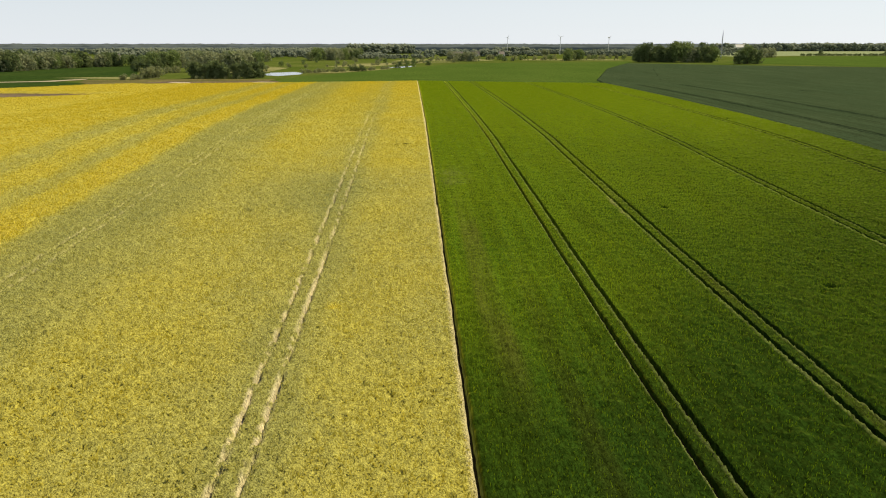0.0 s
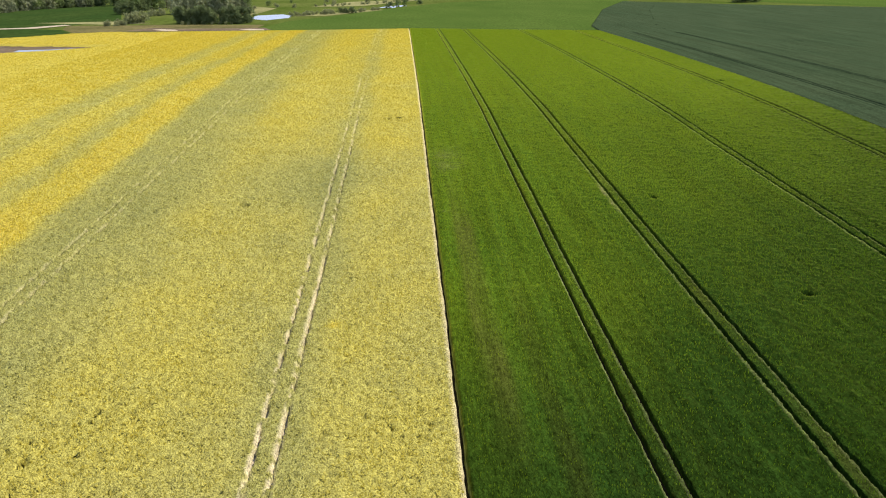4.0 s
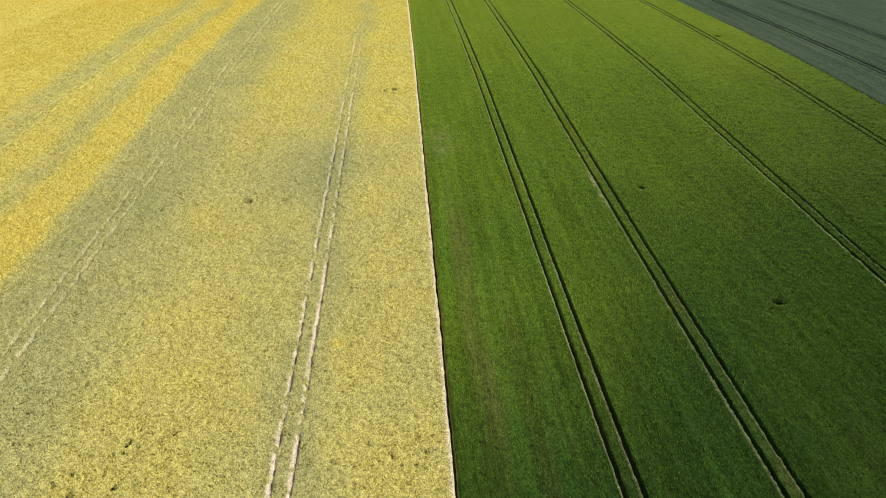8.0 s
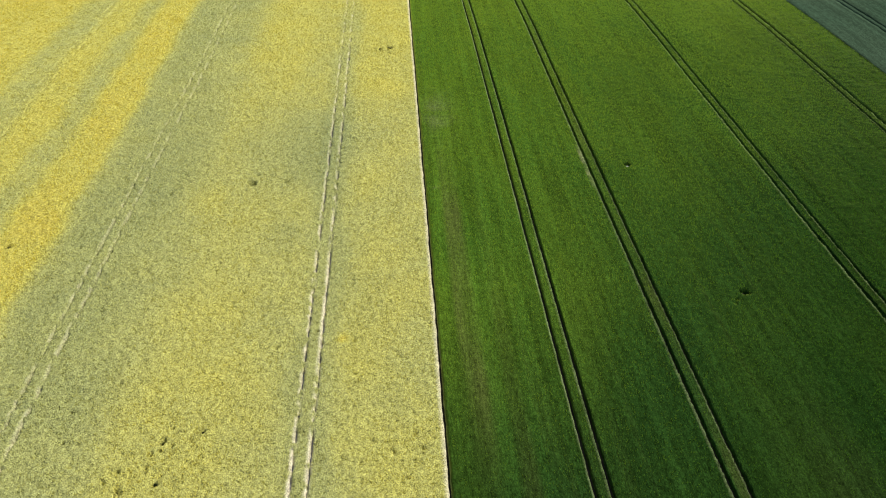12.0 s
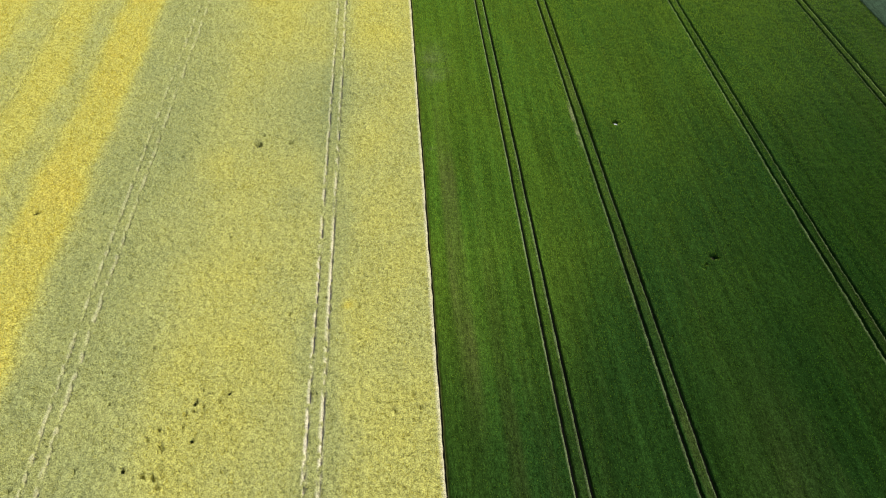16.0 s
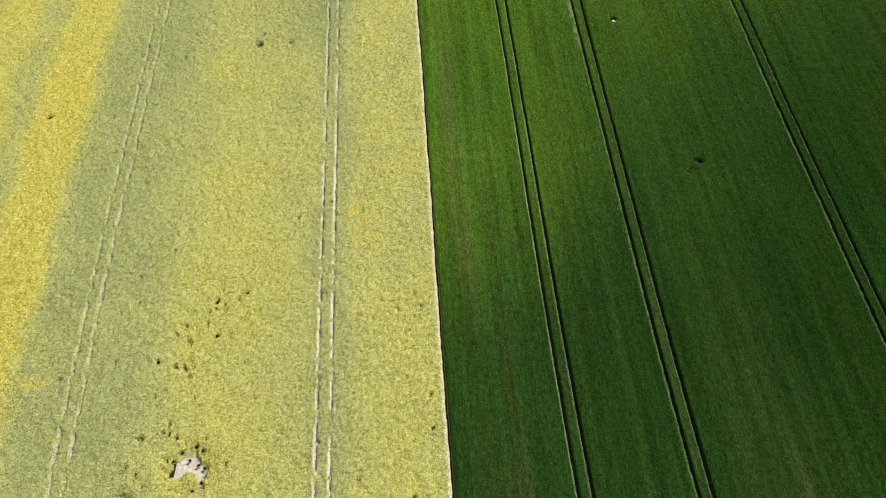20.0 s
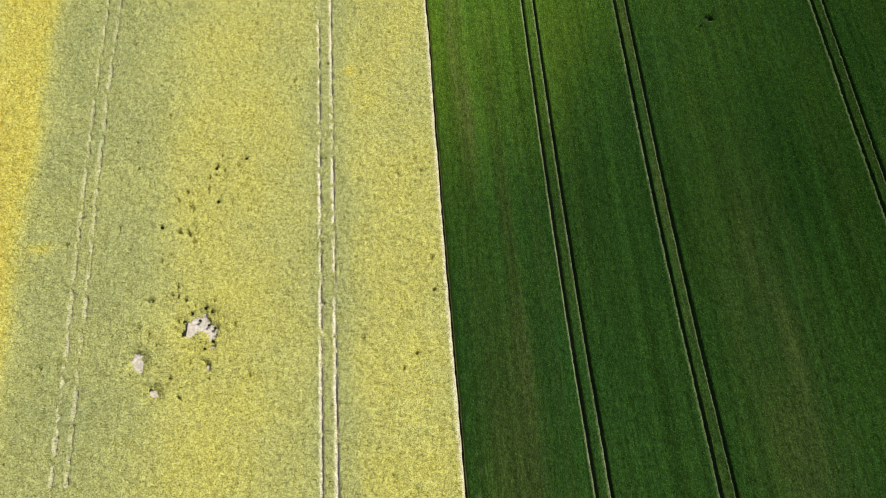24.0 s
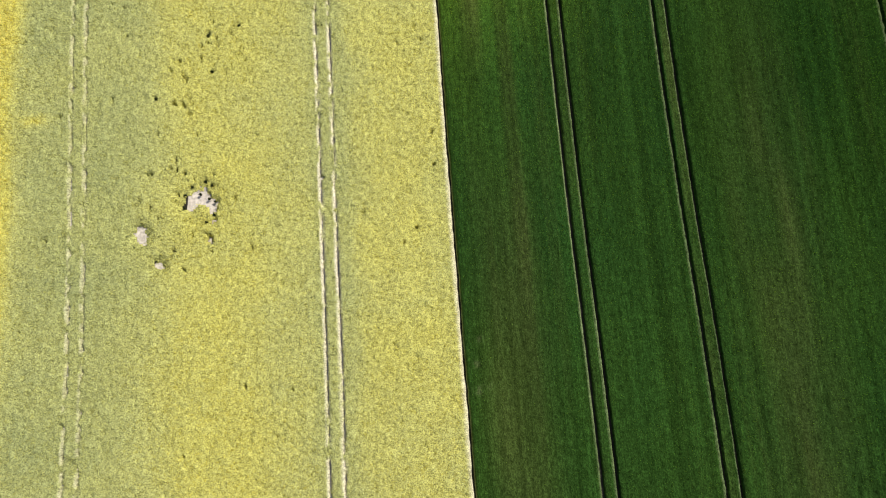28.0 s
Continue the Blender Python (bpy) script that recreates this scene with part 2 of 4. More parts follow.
def wobble(x, y, size, seed):
    """Smooth value noise in -1..1, for arrays."""
    rng = np.random.RandomState(seed)
    table = rng.uniform(-1, 1, (256, 256))
    u, v = np.asarray(x, float) / size, np.asarray(y, float) / size
    i, j = np.floor(u).astype(int), np.floor(v).astype(int)
    fu, fv = u - i, v - j
    fu, fv = fu * fu * (3 - 2 * fu), fv * fv * (3 - 2 * fv)
    a, b = table[i % 256, j % 256], table[(i + 1) % 256, j % 256]
    c, d = table[i % 256, (j + 1) % 256], table[(i + 1) % 256, (j + 1) % 256]
    return (a * (1 - fu) + b * fu) * (1 - fv) + (c * (1 - fu) + d * fu) * fv


def mesh_from(name, verts, faces, mat, attrs=None, smooth=False):
    """A mesh from arrays: verts (n, 3), faces (m, 3 or 4)."""
    verts, faces = np.asarray(verts, np.float32), np.asarray(faces, np.int32)
    me = bpy.data.meshes.new(name)
    k = faces.shape[1]
    me.vertices.add(len(verts))
    me.vertices.foreach_set("co", verts.ravel())
    me.loops.add(faces.size)
    me.loops.foreach_set("vertex_index", faces.ravel())
    me.polygons.add(len(faces))
    me.polygons.foreach_set("loop_start", np.arange(0, faces.size, k, dtype=np.int32))
    me.polygons.foreach_set("loop_total", np.full(len(faces), k, np.int32))
    me.polygons.foreach_set("use_smooth", np.full(len(faces), smooth))
    for key, v in (attrs or {}).items():
        me.attributes.new(key, "FLOAT", "POINT").data.foreach_set("value", np.asarray(v, np.float32).ravel())
    me.materials.append(mat)
    me.update(calc_edges=True)
    me.validate()
    return me


def part(name, me, parent, label=""):
    ob = new(name, me)
    ob.parent = parent
    if label:
        tagged(ob, label)
    return ob


def grid_faces(nx, ny):
    i = np.arange(nx - 1)[:, None] * ny + np.arange(ny - 1)[None, :]
    return np.stack([i, i + ny, i + ny + 1, i + 1], -1).reshape(-1, 4)


def steps(*spans):
    """Coordinates in spans of (start, end, first step, last step)."""
    out = []
    for a, b, s0, s1 in spans:
        v = a
        while v < b - 1e-6:
            out.append(v)
            v += s0 + (s1 - s0) * (v - a) / (b - a)
    out.append(spans[-1][1])
    return np.array(out)


def sheet(name, outline, lift, mat, label, category, step=12.0, kind="structure"):
    """A patch of land laid over the soil inside an outline of (x, y), with an irregular rim."""
    P = np.array(outline, float)
    xs = np.arange(P[:, 0].min(), P[:, 0].max() + step, step)
    bm = bmesh.new()
    bm.faces.new([bm.verts.new((x, y, 0)) for x, y in outline])
    for axis, normal in ((0, (1, 0, 0)), (1, (0, 1, 0))):
        for v in np.arange(P[:, axis].min() + step, P[:, axis].max(), step):
            bmesh.ops.bisect_plane(bm, geom=bm.verts[:] + bm.edges[:] + bm.faces[:], plane_co=(v if axis == 0 else 0, v if axis else 0, 0), plane_no=normal)
    bmesh.ops.triangulate(bm, faces=bm.faces[:])
    co = np.array([v.co[:] for v in bm.verts])
    z = soil(co[:, 0], co[:, 1]) + lift
    for v, h in zip(bm.verts, z):
        v.co.z = h
    me = bpy.data.meshes.new(name)
    bm.to_mesh(me)
    bm.free()
    me.materials.append(mat)
    return tagged(new(name, me), label, category, kind=kind)


# ---- ground to the horizon ----
gx = np.concatenate([-steps((150, 4900, 8, 400))[::-1], np.arange(-142, 143, 6.0), steps((150, 4900, 8, 400))])
gy = np.concatenate([-steps((200, 4900, 10, 400))[::-1], np.arange(-190, 491, 5.0), steps((500, 4900, 10, 350))])
X, Y = np.meshgrid(gx, gy, indexing="ij")
tagged(new("ground", mesh_from("ground", np.stack([X, Y, soil(X, Y)], -1).reshape(-1, 3), grid_faces(len(gx), len(gy)), MEADOW, smooth=True)),
       "rough green grassland reaching to the horizon", "ground", kind="structure")

# ---- crops: a rough canopy with wheel tracks and gaps pressed into it ----
def crop(name, xs, ys, tracks, wheel, mat, ruffle, label, category, shade, gaps=(), closed=None, edge=0.0, limit=None, press=0.55, lean=0.0, lower=0.0, hollow=None, ridge=0.0, shift=None, jitter=1.0, stunted=(), slope=0.05, bare=1.0):
    """A crop's canopy over columns xs and rows ys, sunk to the soil along the wheel tracks (their middle lines), at
    its rim and in gaps (x, y, radius). closed(x, y) > 0 where the plants have grown together over a track."""
    cols = [np.array([x, 0.0, 0.0]) for x in xs if all(abs(x - c) > wheel / 2 + 0.14 for c in tracks)]
    for c in tracks:
        h = wheel / 2
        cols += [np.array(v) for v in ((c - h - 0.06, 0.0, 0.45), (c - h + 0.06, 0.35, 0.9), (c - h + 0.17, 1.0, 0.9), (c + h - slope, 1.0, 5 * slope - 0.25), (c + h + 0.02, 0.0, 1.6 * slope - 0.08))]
    cols = np.array(sorted(cols, key=lambda v: v[0]))
    rng = np.random.RandomState(len(name))
    X, Y = np.meshgrid(cols[:, 0], ys, indexing="ij")
    sunk = np.repeat(cols[:, 1:2], len(ys), 1)
    step = np.gradient(cols[:, 0])[:, None] + 0 * Y
    free = (sunk == 0) & (step > 0.2)
    X = X + np.where(free, jitter * rng.uniform(-0.3, 0.3, X.shape) * np.minimum(step, 1.0), 0.03 * wobble(X, Y, 0.7, 5) + 0.05 * wobble(X * 0, Y, 9.0, 6))
    X[0], X[-1] = cols[0, 0], cols[-1, 0]
    X[[0, -1]] += edge * wobble(X[[0, -1]] * 0, Y[[0, -1]], 1.3, 8) + edge * 1.2 * wobble(X[[0, -1]] * 0, Y[[0, -1]], 11.0, 9)
    Y = Y + rng.uniform(-0.3, 0.3, Y.shape) * np.minimum(np.gradient(ys), 1.0)[None, :]
    X = X + (sway(X, Y) if shift is None else shift(Y))
    lump = ruffle * (1.2 * rng.uniform(-1, 1, X.shape) + 1.9 * np.clip(wobble(X, Y, 0.8, 2) - 0.25, 0, 1) + 0.5 * wobble(X, Y, 1.6, 3) + 0.35 * wobble(X, Y, 6.0, 4))
    lump = lump * (1 - 0.6 * ease(60, 260, Y)) + ridge * ((np.arange(len(cols)) % 2) * 2.0 - 1)[:, None] * (1 + 0.5 * wobble(X, Y * 0.5, 0.9, 14))
    open_ = sunk.copy()
    if closed is not None:
        open_ *= ease(-0.1, 0.5, -closed(X, Y))
    gap = np.zeros(X.shape)
    for gxx, gyy, r in gaps:
        i0, i1 = np.searchsorted(cols[:, 0], (gxx - 2 * r - 2, gxx + 2 * r + 2))
        j0, j1 = np.searchsorted(ys, (gyy - 2 * r - 1, gyy + 2 * r + 1))
        near = (slice(i0, i1), slice(j0, j1))
        lx, ly = X[near], Y[near]
        gap[near] = np.maximum(gap[near], ease(1.1, 0.95, np.hypot(lx - gxx, ly - gyy) / r + 0.42 * wobble(lx, ly, max(0.5, r * 0.5), 12)))
    if hollow is not None:
        gap = np.maximum(gap, hollow(X, Y))
    open_ = np.maximum(open_, gap)
    floor = np.where(gap > sunk, DEPTH - 0.01, DEPTH - press - 0.01)
    Z = top(X, Y) - lower + lump * (1 - open_) - open_ * floor
    for gxx, gyy, r in stunted:
        Z -= 0.5 * (1 - open_) * ease(2.1, 1.0, np.hypot(X - gxx, Y - gyy) / r)
    F = grid_faces(len(cols), len(ys))
    hole = (open_.ravel()[F] > 0.8).all(1)
    if limit is not None:
        cx, cy = X.ravel()[F].mean(1), Y.ravel()[F].mean(1)
        hole |= ~limit(cx, cy)
    V = np.stack([X, Y, Z], -1).reshape(-1, 3)
    attrs = {k: np.clip(f(X, Y), -1, 2) for k, f in shade.items()}
    sunlit_bank = np.repeat(cols[:, 2:3], len(ys), 1)        # pale stalks, strongest on a rut's sunward side, where sunlight is painted in
    attrs["stalk"] = np.where(gap > 0.1, 0, sunlit_bank) * (1.0 if closed is None else ease(-0.1, 0.5, -closed(X, Y))) * np.where(X < -30, np.where(X < -70, 0.1, 0.4), 1.0) * (0.9 + 0.35 * wobble(X * 0 + cols[:, :1], Y, 5.0, 15)) * bare
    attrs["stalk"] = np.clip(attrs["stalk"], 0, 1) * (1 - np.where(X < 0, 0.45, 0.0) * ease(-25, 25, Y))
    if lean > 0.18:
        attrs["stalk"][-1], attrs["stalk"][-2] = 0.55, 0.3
    F = F[~hole]
    # stalks down to the soil along the two long sides
    nx, ny = X.shape
    for rim in (np.arange(ny), (nx - 1) * ny + np.arange(ny - 1, -1, -1)):
        low = V[rim].copy()
        low[:, 2] = soil(low[:, 0], low[:, 1]) - 0.05
        low[:, 0] += lean * (1 if rim[0] else -1) * (1 + 0.25 * wobble(low[:, 0] * 0, low[:, 1], 0.8, 15))
        n0, a = len(V), np.arange(len(rim) - 1)
        ok = np.ones(len(a), bool) if limit is None else limit(V[rim[:-1], 0], V[rim[:-1], 1])
        a = a[ok]
        F = np.concatenate([F, np.stack([rim[a], rim[a + 1], n0 + a + 1, n0 + a], -1)])
        V = np.concatenate([V, low])
        attrs = {k: np.concatenate([v.ravel(), np.ones(len(rim)) if k == "stalk" else v.ravel()[rim]]) for k, v in attrs.items()}
    return tagged(new(name, mesh_from(name, V, F, mat, attrs, smooth=True)), label, category, kind="stuff")


def blades(name, x0, x1, y0, y1, count, mat, wide, tall, lift, lines, gaps, shade, label, category, seed, limit=None, lean=0.9, track=0.28, power=1.25, widen=(0, 220, 0.4), closed=None, thin=None):
    """Flower heads standing out of a crop: leaning slivers, denser near the start of the fields."""
    rng = np.random.RandomState(seed)
    x = x0 + (x1 - x0) * rng.uniform(0, 1, count)
    y = y0 + (y1 - y0) * rng.uniform(0, 1, count) ** power
    ok = np.ones(count, bool)
    straight = x - sway(x, y)
    for c in lines:
        ok &= (np.abs(np.abs(straight - c) - GAUGE / 2) > track * (1 + 0.8 * ease(0, 180, y))) | (False if closed is None else closed(x, y) > 0.1)
    for gx_, gy_, r in gaps:
        ok &= np.hypot(x - gx_, y - gy_) > r
    if limit is not None:
        ok &= limit(x, y)
    if thin is not None:
        ok &= rng.uniform(0, 1, count) > thin(x, y)
    x, y = x[ok], y[ok]
    n = len(x)
    grow = 1 + ease(widen[0], widen[1], y) * widen[2]
    a = rng.uniform(0, 2 * math.pi, n)
    w = wide * 0.5 * rng.uniform(0.7, 1.3, n) * grow
    h = tall * rng.uniform(0.6, 1.25, n)
    z = top(x, y) + lift
    lx, ly = rng.normal(0, lean, n) * h, rng.normal(0, lean, n) * h
    V = np.empty((n, 3, 3))
    V[:, 0] = np.stack([x - np.cos(a) * w, y - np.sin(a) * w, z + h], -1)
    V[:, 1] = np.stack([x + np.cos(a) * w, y + np.sin(a) * w, z + h * rng.uniform(0.7, 1.0, n)], -1)
    V[:, 2] = np.stack([x - lx, y - ly, z - 0.25], -1)
    V = V.reshape(-1, 3)
    attrs = {key: np.clip(f(V[:, 0], V[:, 1]), -1, 2) for key, f in shade.items()}
    return tagged(new(name, mesh_from(name, V, np.arange(n * 3).reshape(-1, 3), mat, attrs)), label, category, kind="stuff")


GAUGE = 1.9
RAPE_LINES, WHEAT_LINES = (-16.4, -49.5, -81.5, -113.0), (16.47, 31.93, 64.66, 96.48)


def bloom(x, y):
    """How much of the rapeseed is still in flower, band by band across the field."""
    x = x + 1.2 * wobble(x * 0.3, y, 22, 31) + 0.8 * wobble(x, y, 6, 32)
    b = 0.385 + 0 * x
    b += 0.08 * ease(-14, -9, x) * ease(2, -4, x)                      # beside the border
    b += 0.09 * ease(-42, -35, x) * ease(-22, -28, x)                  # between the first two tramlines
    b += 0.36 * ease(-69.5, -65.5, x) * ease(-57, -60.5, x)          # the bright band
    b += 0.24 * ease(-83, -79, x) * ease(-71, -75, x)
    b += 0.33 * ease(-86, -92, x)                                       # still full bloom
    b -= 0.20 * ease(-59.5, -55, x) * ease(-33, -48, x)
    b -= 0.15 * ease(-20, -17, x) * ease(-12, -14.5, x)
    b += 0.10 * ease(130, 300, y) + 0.13 * ease(15, 110, y) * ease(-55, -20, x)
    b -= 0.26 * np.exp(-((x + 23) / 16) ** 2 - ((y - 38) / 15) ** 2)
    b += 0.45 * np.exp(-((x + 55.3) / 1.8) ** 2 - ((y + 42.6) / 0.9) ** 2)
    b += 0.5 * np.exp(-((x + 11.6) / 0.7) ** 2 - ((y + 15.4) / 0.7) ** 2)
    b += 0.10 * np.exp(-((x + 28) / 8) ** 2 - ((y + 80) / 18) ** 2)
    return b + 0.055 * wobble(x, y, 9, 33) + 0.03 * wobble(x, y, 3.1, 34)


def dryness(x, y):
    d = 0.38 * ease(2.2, 3.4, x) * ease(6.4, 5.0, x) * ease(-45, -20, y) * ease(42, 22, y)
    d += 0.12 * ease(7.4, 8.4, x) * ease(10.4, 9.2, x) * ease(-90, -50, y) * ease(30, 0, y)
    d += 0.17 * ease(34, 43, x) * ease(52, 44, x) * ease(-20, -60, y)
    d += 0.18 * ease(0.5, 4.0, x) * ease(14, 6, x) * ease(-40, -70, y)
    for c in WHEAT_LINES:
        d += (0.18 if 20 < c < 40 else 0.05) * ease(0.8, 0.6, np.abs(x - c)) * (0.7 + 0.5 * wobble(x * 0, y, 8, 43))
    d += 0.08 * ease(70, 110, x)
    return np.clip(d * (0.75 + 0.5 * wobble(x, y * 0.2, 2.5, 41)), 0, 1)


def light_grade(x, y):
    """How yellow the wheat is, with view and lens falloff painted in: 1 beside the border, 0 darkest."""
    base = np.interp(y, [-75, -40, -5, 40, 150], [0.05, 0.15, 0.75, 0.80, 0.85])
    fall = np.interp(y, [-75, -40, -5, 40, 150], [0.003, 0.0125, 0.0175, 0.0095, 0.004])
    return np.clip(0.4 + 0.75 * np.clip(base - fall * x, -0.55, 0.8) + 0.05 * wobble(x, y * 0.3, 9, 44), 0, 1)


def lodged(x, y):
    """Where the wheat lies flat and shows its pale stems."""
    d = 0.45 * np.exp(-((x - 4) / 3.0) ** 2 - ((y - 50) / 8) ** 2) * (0.6 + 0.8 * wobble(x, y, 2.5, 61))
    d += 0.9 * ease(0.6, 0.3, np.abs(x - 30.5)) * ease(20, 23, y) * ease(37, 32, y) * (0.6 + 0.5 * wobble(x * 0, y, 1.5, 62))
    for wx, wy, r in ((2.9, -81.6, 0.45), (1.5, -82.2, 0.5), (2.3, -75.8, 0.4), (1.6, -79.0, 0.35), (2.0, 21.8, 0.5)):      # pale weeds
        d += 0.5 * (0.5 + wobble(x, y, 0.35, 64)) * np.exp(-((x - wx) / r) ** 2 - ((y - wy) / r) ** 2)
    return np.clip(d, 0, 1)


BARE = [(-35, -55.7, 0.7), (-34.5, -54.9, 0.8), (-33.7, -54.2, 0.85), (-32.8, -54.9, 0.8), (-32, -55.6, 0.75), (-31.8, -56.5, 0.5), (-32.9, -53.5, 0.5), (-41.3, -59.1, 0.9), (-41.1, -59.9, 0.85), (-38.9, -63.5, 0.55), (-38.4, -63.8, 0.4), (-31.6, -57.9, 0.4), (-32.1, -60.5, 0.4)]
SMALL_SPOTS = [(-31.9, -28.1), (-31.5, -30.2), (-28.8, -29.8), (-31.1, -32.5), (-33.3, -32.9), (-32.4, -32.5), (-33.4, -34.5), (-31.6, -35.8), (-30, -37), (-36.8, -41.3), (-34.5, -41.4), (-35.5, -41.7), (-43.7, -43.5), (-43.6, -30.7), (-39.2, -45.6), (-45.3, -40.5), (-43.9, -26.4), (-46, -32.3), (-28.1, -38.2), (-28.7, -32.4), (-25.8, -46.5), (-33.9, -30.6), (-36.7, -49.7), (-37.3, -50.4), (-34.3, -52.1), (-44.5, -51.4), (-33.6, -52.9), (-36.3, -54), (-36.7, -54.9), (-32.5, -59.8), (-40, -55.7), (-28.8, -55.1), (-41.3, -54.7), (-41.8, -55.3), (-37.2, -62.7), (-38.5, -63.3), (-38.9, -62.5), (-41.8, -58.2), (-42.1, -60.2), (-34.4, -59.7), (-31.8, -62), (-35.5, -64.3)]
MIDDLE_SPOTS = [(-31.7, -29.3), (-31.2, -31.7), (-29.4, -31), (-35.5, -32.9), (-35.9, -36.9), (-35.4, -37.8), (-37.2, -41.2), (-36, -41.1), (-34.9, -42.7), (-36.7, -49), (-36.5, -50.7), (-35.4, -51.2), (-39.9, -51.1), (-43.1, -50.8), (-31.6, -51.7), (-31.9, -53), (-34.5, -53.1), (-33.4, -54.2), (-32.2, -54.9), (-31.6, -57.1), (-32.6, -58.1), (-32, -60.1), (-38.8, -57.1), (-39.3, -63)]
LARGE_SPOTS = [(-32.4, -31.1), (-28.1, -29.8), (-31.9, -36.6), (-39.5, -40.2), (-32.8, -52.4), (-35.4, -54.2), (-35.5, -56), (-31.4, -55.3)]
SPOTS = [(x, y, r) for pts, r in ((SMALL_SPOTS, 0.22), (MIDDLE_SPOTS, 0.25), (LARGE_SPOTS, 0.32)) for x, y in pts]
SPOTS += [(-30.2, 24.0, 0.7), (-29.6, 26.5, 0.4), (-24.55, 24.3, 0.5), (-65.2, 7.0, 0.6), (-5.6, 84.2, 0.8), (-8.0, 83.6, 0.5), (-6.1, 80.8, 0.45), (-9.3, 82.6, 0.3), (-53.4, -59.5, 0.4)]
spot_rng = np.random.RandomState(77)
SPOTS += [(spot_rng.uniform(-58, -2), spot_rng.uniform(-95, 40), spot_rng.uniform(0.2, 0.27)) for _ in range(70)]

rape_xs = np.concatenate([-steps((0.34, 70, 0.26, 0.26), (70, 118, 0.4, 0.9), (118, 330, 1.0, 5.0))[::-1]])
rape_ys = steps((-210, -102, 3.0, 0.6), (-102, 60, 0.26, 0.3), (60, 345, 0.4, 2.0))


def grown_over(x, y):
    """Above 0 where rapeseed has closed over the wheel tracks."""
    s = np.where(x > -30, 0.34, np.where(x > -70, 0.26, 0.05))
    return 0.16 * wobble(x * 0.5, y, 9.0, 21) + 0.28 * wobble(x * 3, y, 2.2, 22) + 1.0 * wobble(x * 3, y, 0.9, 23) - s + np.where(x > -30, 0.6, 0.2) * ease(45, 110, y) - 0.5 * ease(-50, -62, y) * (x > -30)


def rape_limit(x, y):
    """The field's far corners."""
    return y < np.interp(x, [-330, -213, -197, -182, -163, -152, -131, 0], [236, 289, 302, 322, 331, 325, 329, 332])


def wet_hollow(x, y):
    """1 inside the damp hollow where nothing grows."""
    near = np.interp(x, [-330, -168, -156, -138], [170, 218, 225, 247]) + 1.2 * wobble(x, y, 12, 51)
    far = np.interp(x, [-330, -189, -138], [285, 262, 255]) + 0.8 * wobble(x, y, 9, 52)
    return ease(-136, -139, x) * ease(-1, 1, y - near) * ease(-0.6, 0.6, far - y)


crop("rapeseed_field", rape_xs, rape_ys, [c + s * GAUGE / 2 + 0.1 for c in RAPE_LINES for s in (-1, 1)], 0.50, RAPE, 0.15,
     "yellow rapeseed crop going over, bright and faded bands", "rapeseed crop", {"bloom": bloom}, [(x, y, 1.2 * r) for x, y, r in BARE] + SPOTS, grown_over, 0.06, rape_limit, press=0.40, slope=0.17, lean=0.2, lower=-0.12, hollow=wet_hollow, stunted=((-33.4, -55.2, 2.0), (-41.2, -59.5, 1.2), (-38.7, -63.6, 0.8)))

wheat_xs = steps((0.2, 70, 0.26, 0.26), (70, 111.4, 0.4, 0.6))
wheat_ys = steps((-210, -102, 3.0, 0.6), (-102, 60, 0.26, 0.3), (60, 338, 0.4, 2.0))
HOLES = [(38.4, 28.4, 0.7), (45.9, -8.1, 0.65), (44.2, -9.6, 0.25), (43.5, -10.4, 0.22), (71.1, 61.0, 0.6), (99.5, 142.5, 1.3)]
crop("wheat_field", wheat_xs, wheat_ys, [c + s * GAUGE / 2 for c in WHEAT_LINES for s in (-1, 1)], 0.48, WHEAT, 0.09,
     "dense dark green wheat crop with parallel wheel tracks", "wheat crop", {"dry": dryness, "lodged": lodged, "light_grade": light_grade}, HOLES, None, 0.05, press=0.26, ridge=0.08, jitter=0.6, lean=0.15, lower=0.12)

rye_xs = steps((112.0, 200, 0.9, 1.5), (200, 900, 2.0, 30.0))
rye_ys = steps((-150, 60, 3.0, 1.2), (60, 300, 1.2, 2.5), (300, 740, 2.5, 4.0))


def rye_border(y):
    """How far the field's near border has swung to the right."""
    return np.interp(y, [-200, 335, 380, 560, 735], [0, 0, 6, 62, 134])


def rye_limit(x, y):
    far = np.interp(x, [100, 244, 328, 452, 900], [740, 728, 650, 586, 480])
    return y < far


crop("rye_field", rye_xs, rye_ys, [c + s * GAUGE / 2 for c in (128.2, 155.0) for s in (-1, 1)], 0.6, BLUE_WHEAT, 0.06,
     "blue-green cereal crop with faint wheel tracks", "cereal crop", {"dry": lambda x, y: 0 * x, "light_grade": lambda x, y: 0 * x + 0.4}, (), lambda x, y: y - 330, 0.0, rye_limit, press=0.25, lower=0.35, shift=rye_border, bare=0.0)


def tramline(c, mat, y0, y1, label, press=0.54):
    """Two strips of bare soil, pressed by a tractor's wheels."""
    base = new("tramline")
    for s in (-1, 1):
        ys = np.arange(y0, y1, 2.0)
        xs = np.array([-0.3, 0, 0.3])[:, None] + c + s * GAUGE / 2 + 0 * ys[None, :]
        Y = ys[None, :] + 0 * xs
        xs = xs + sway(xs, Y)
        Z = soil(xs, Y) + press + np.array([0.02, -0.03, 0.02])[:, None]
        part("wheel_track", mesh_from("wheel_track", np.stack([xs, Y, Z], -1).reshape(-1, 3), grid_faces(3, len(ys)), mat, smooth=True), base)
    return tagged(base, label, "tramline", "tramlines")


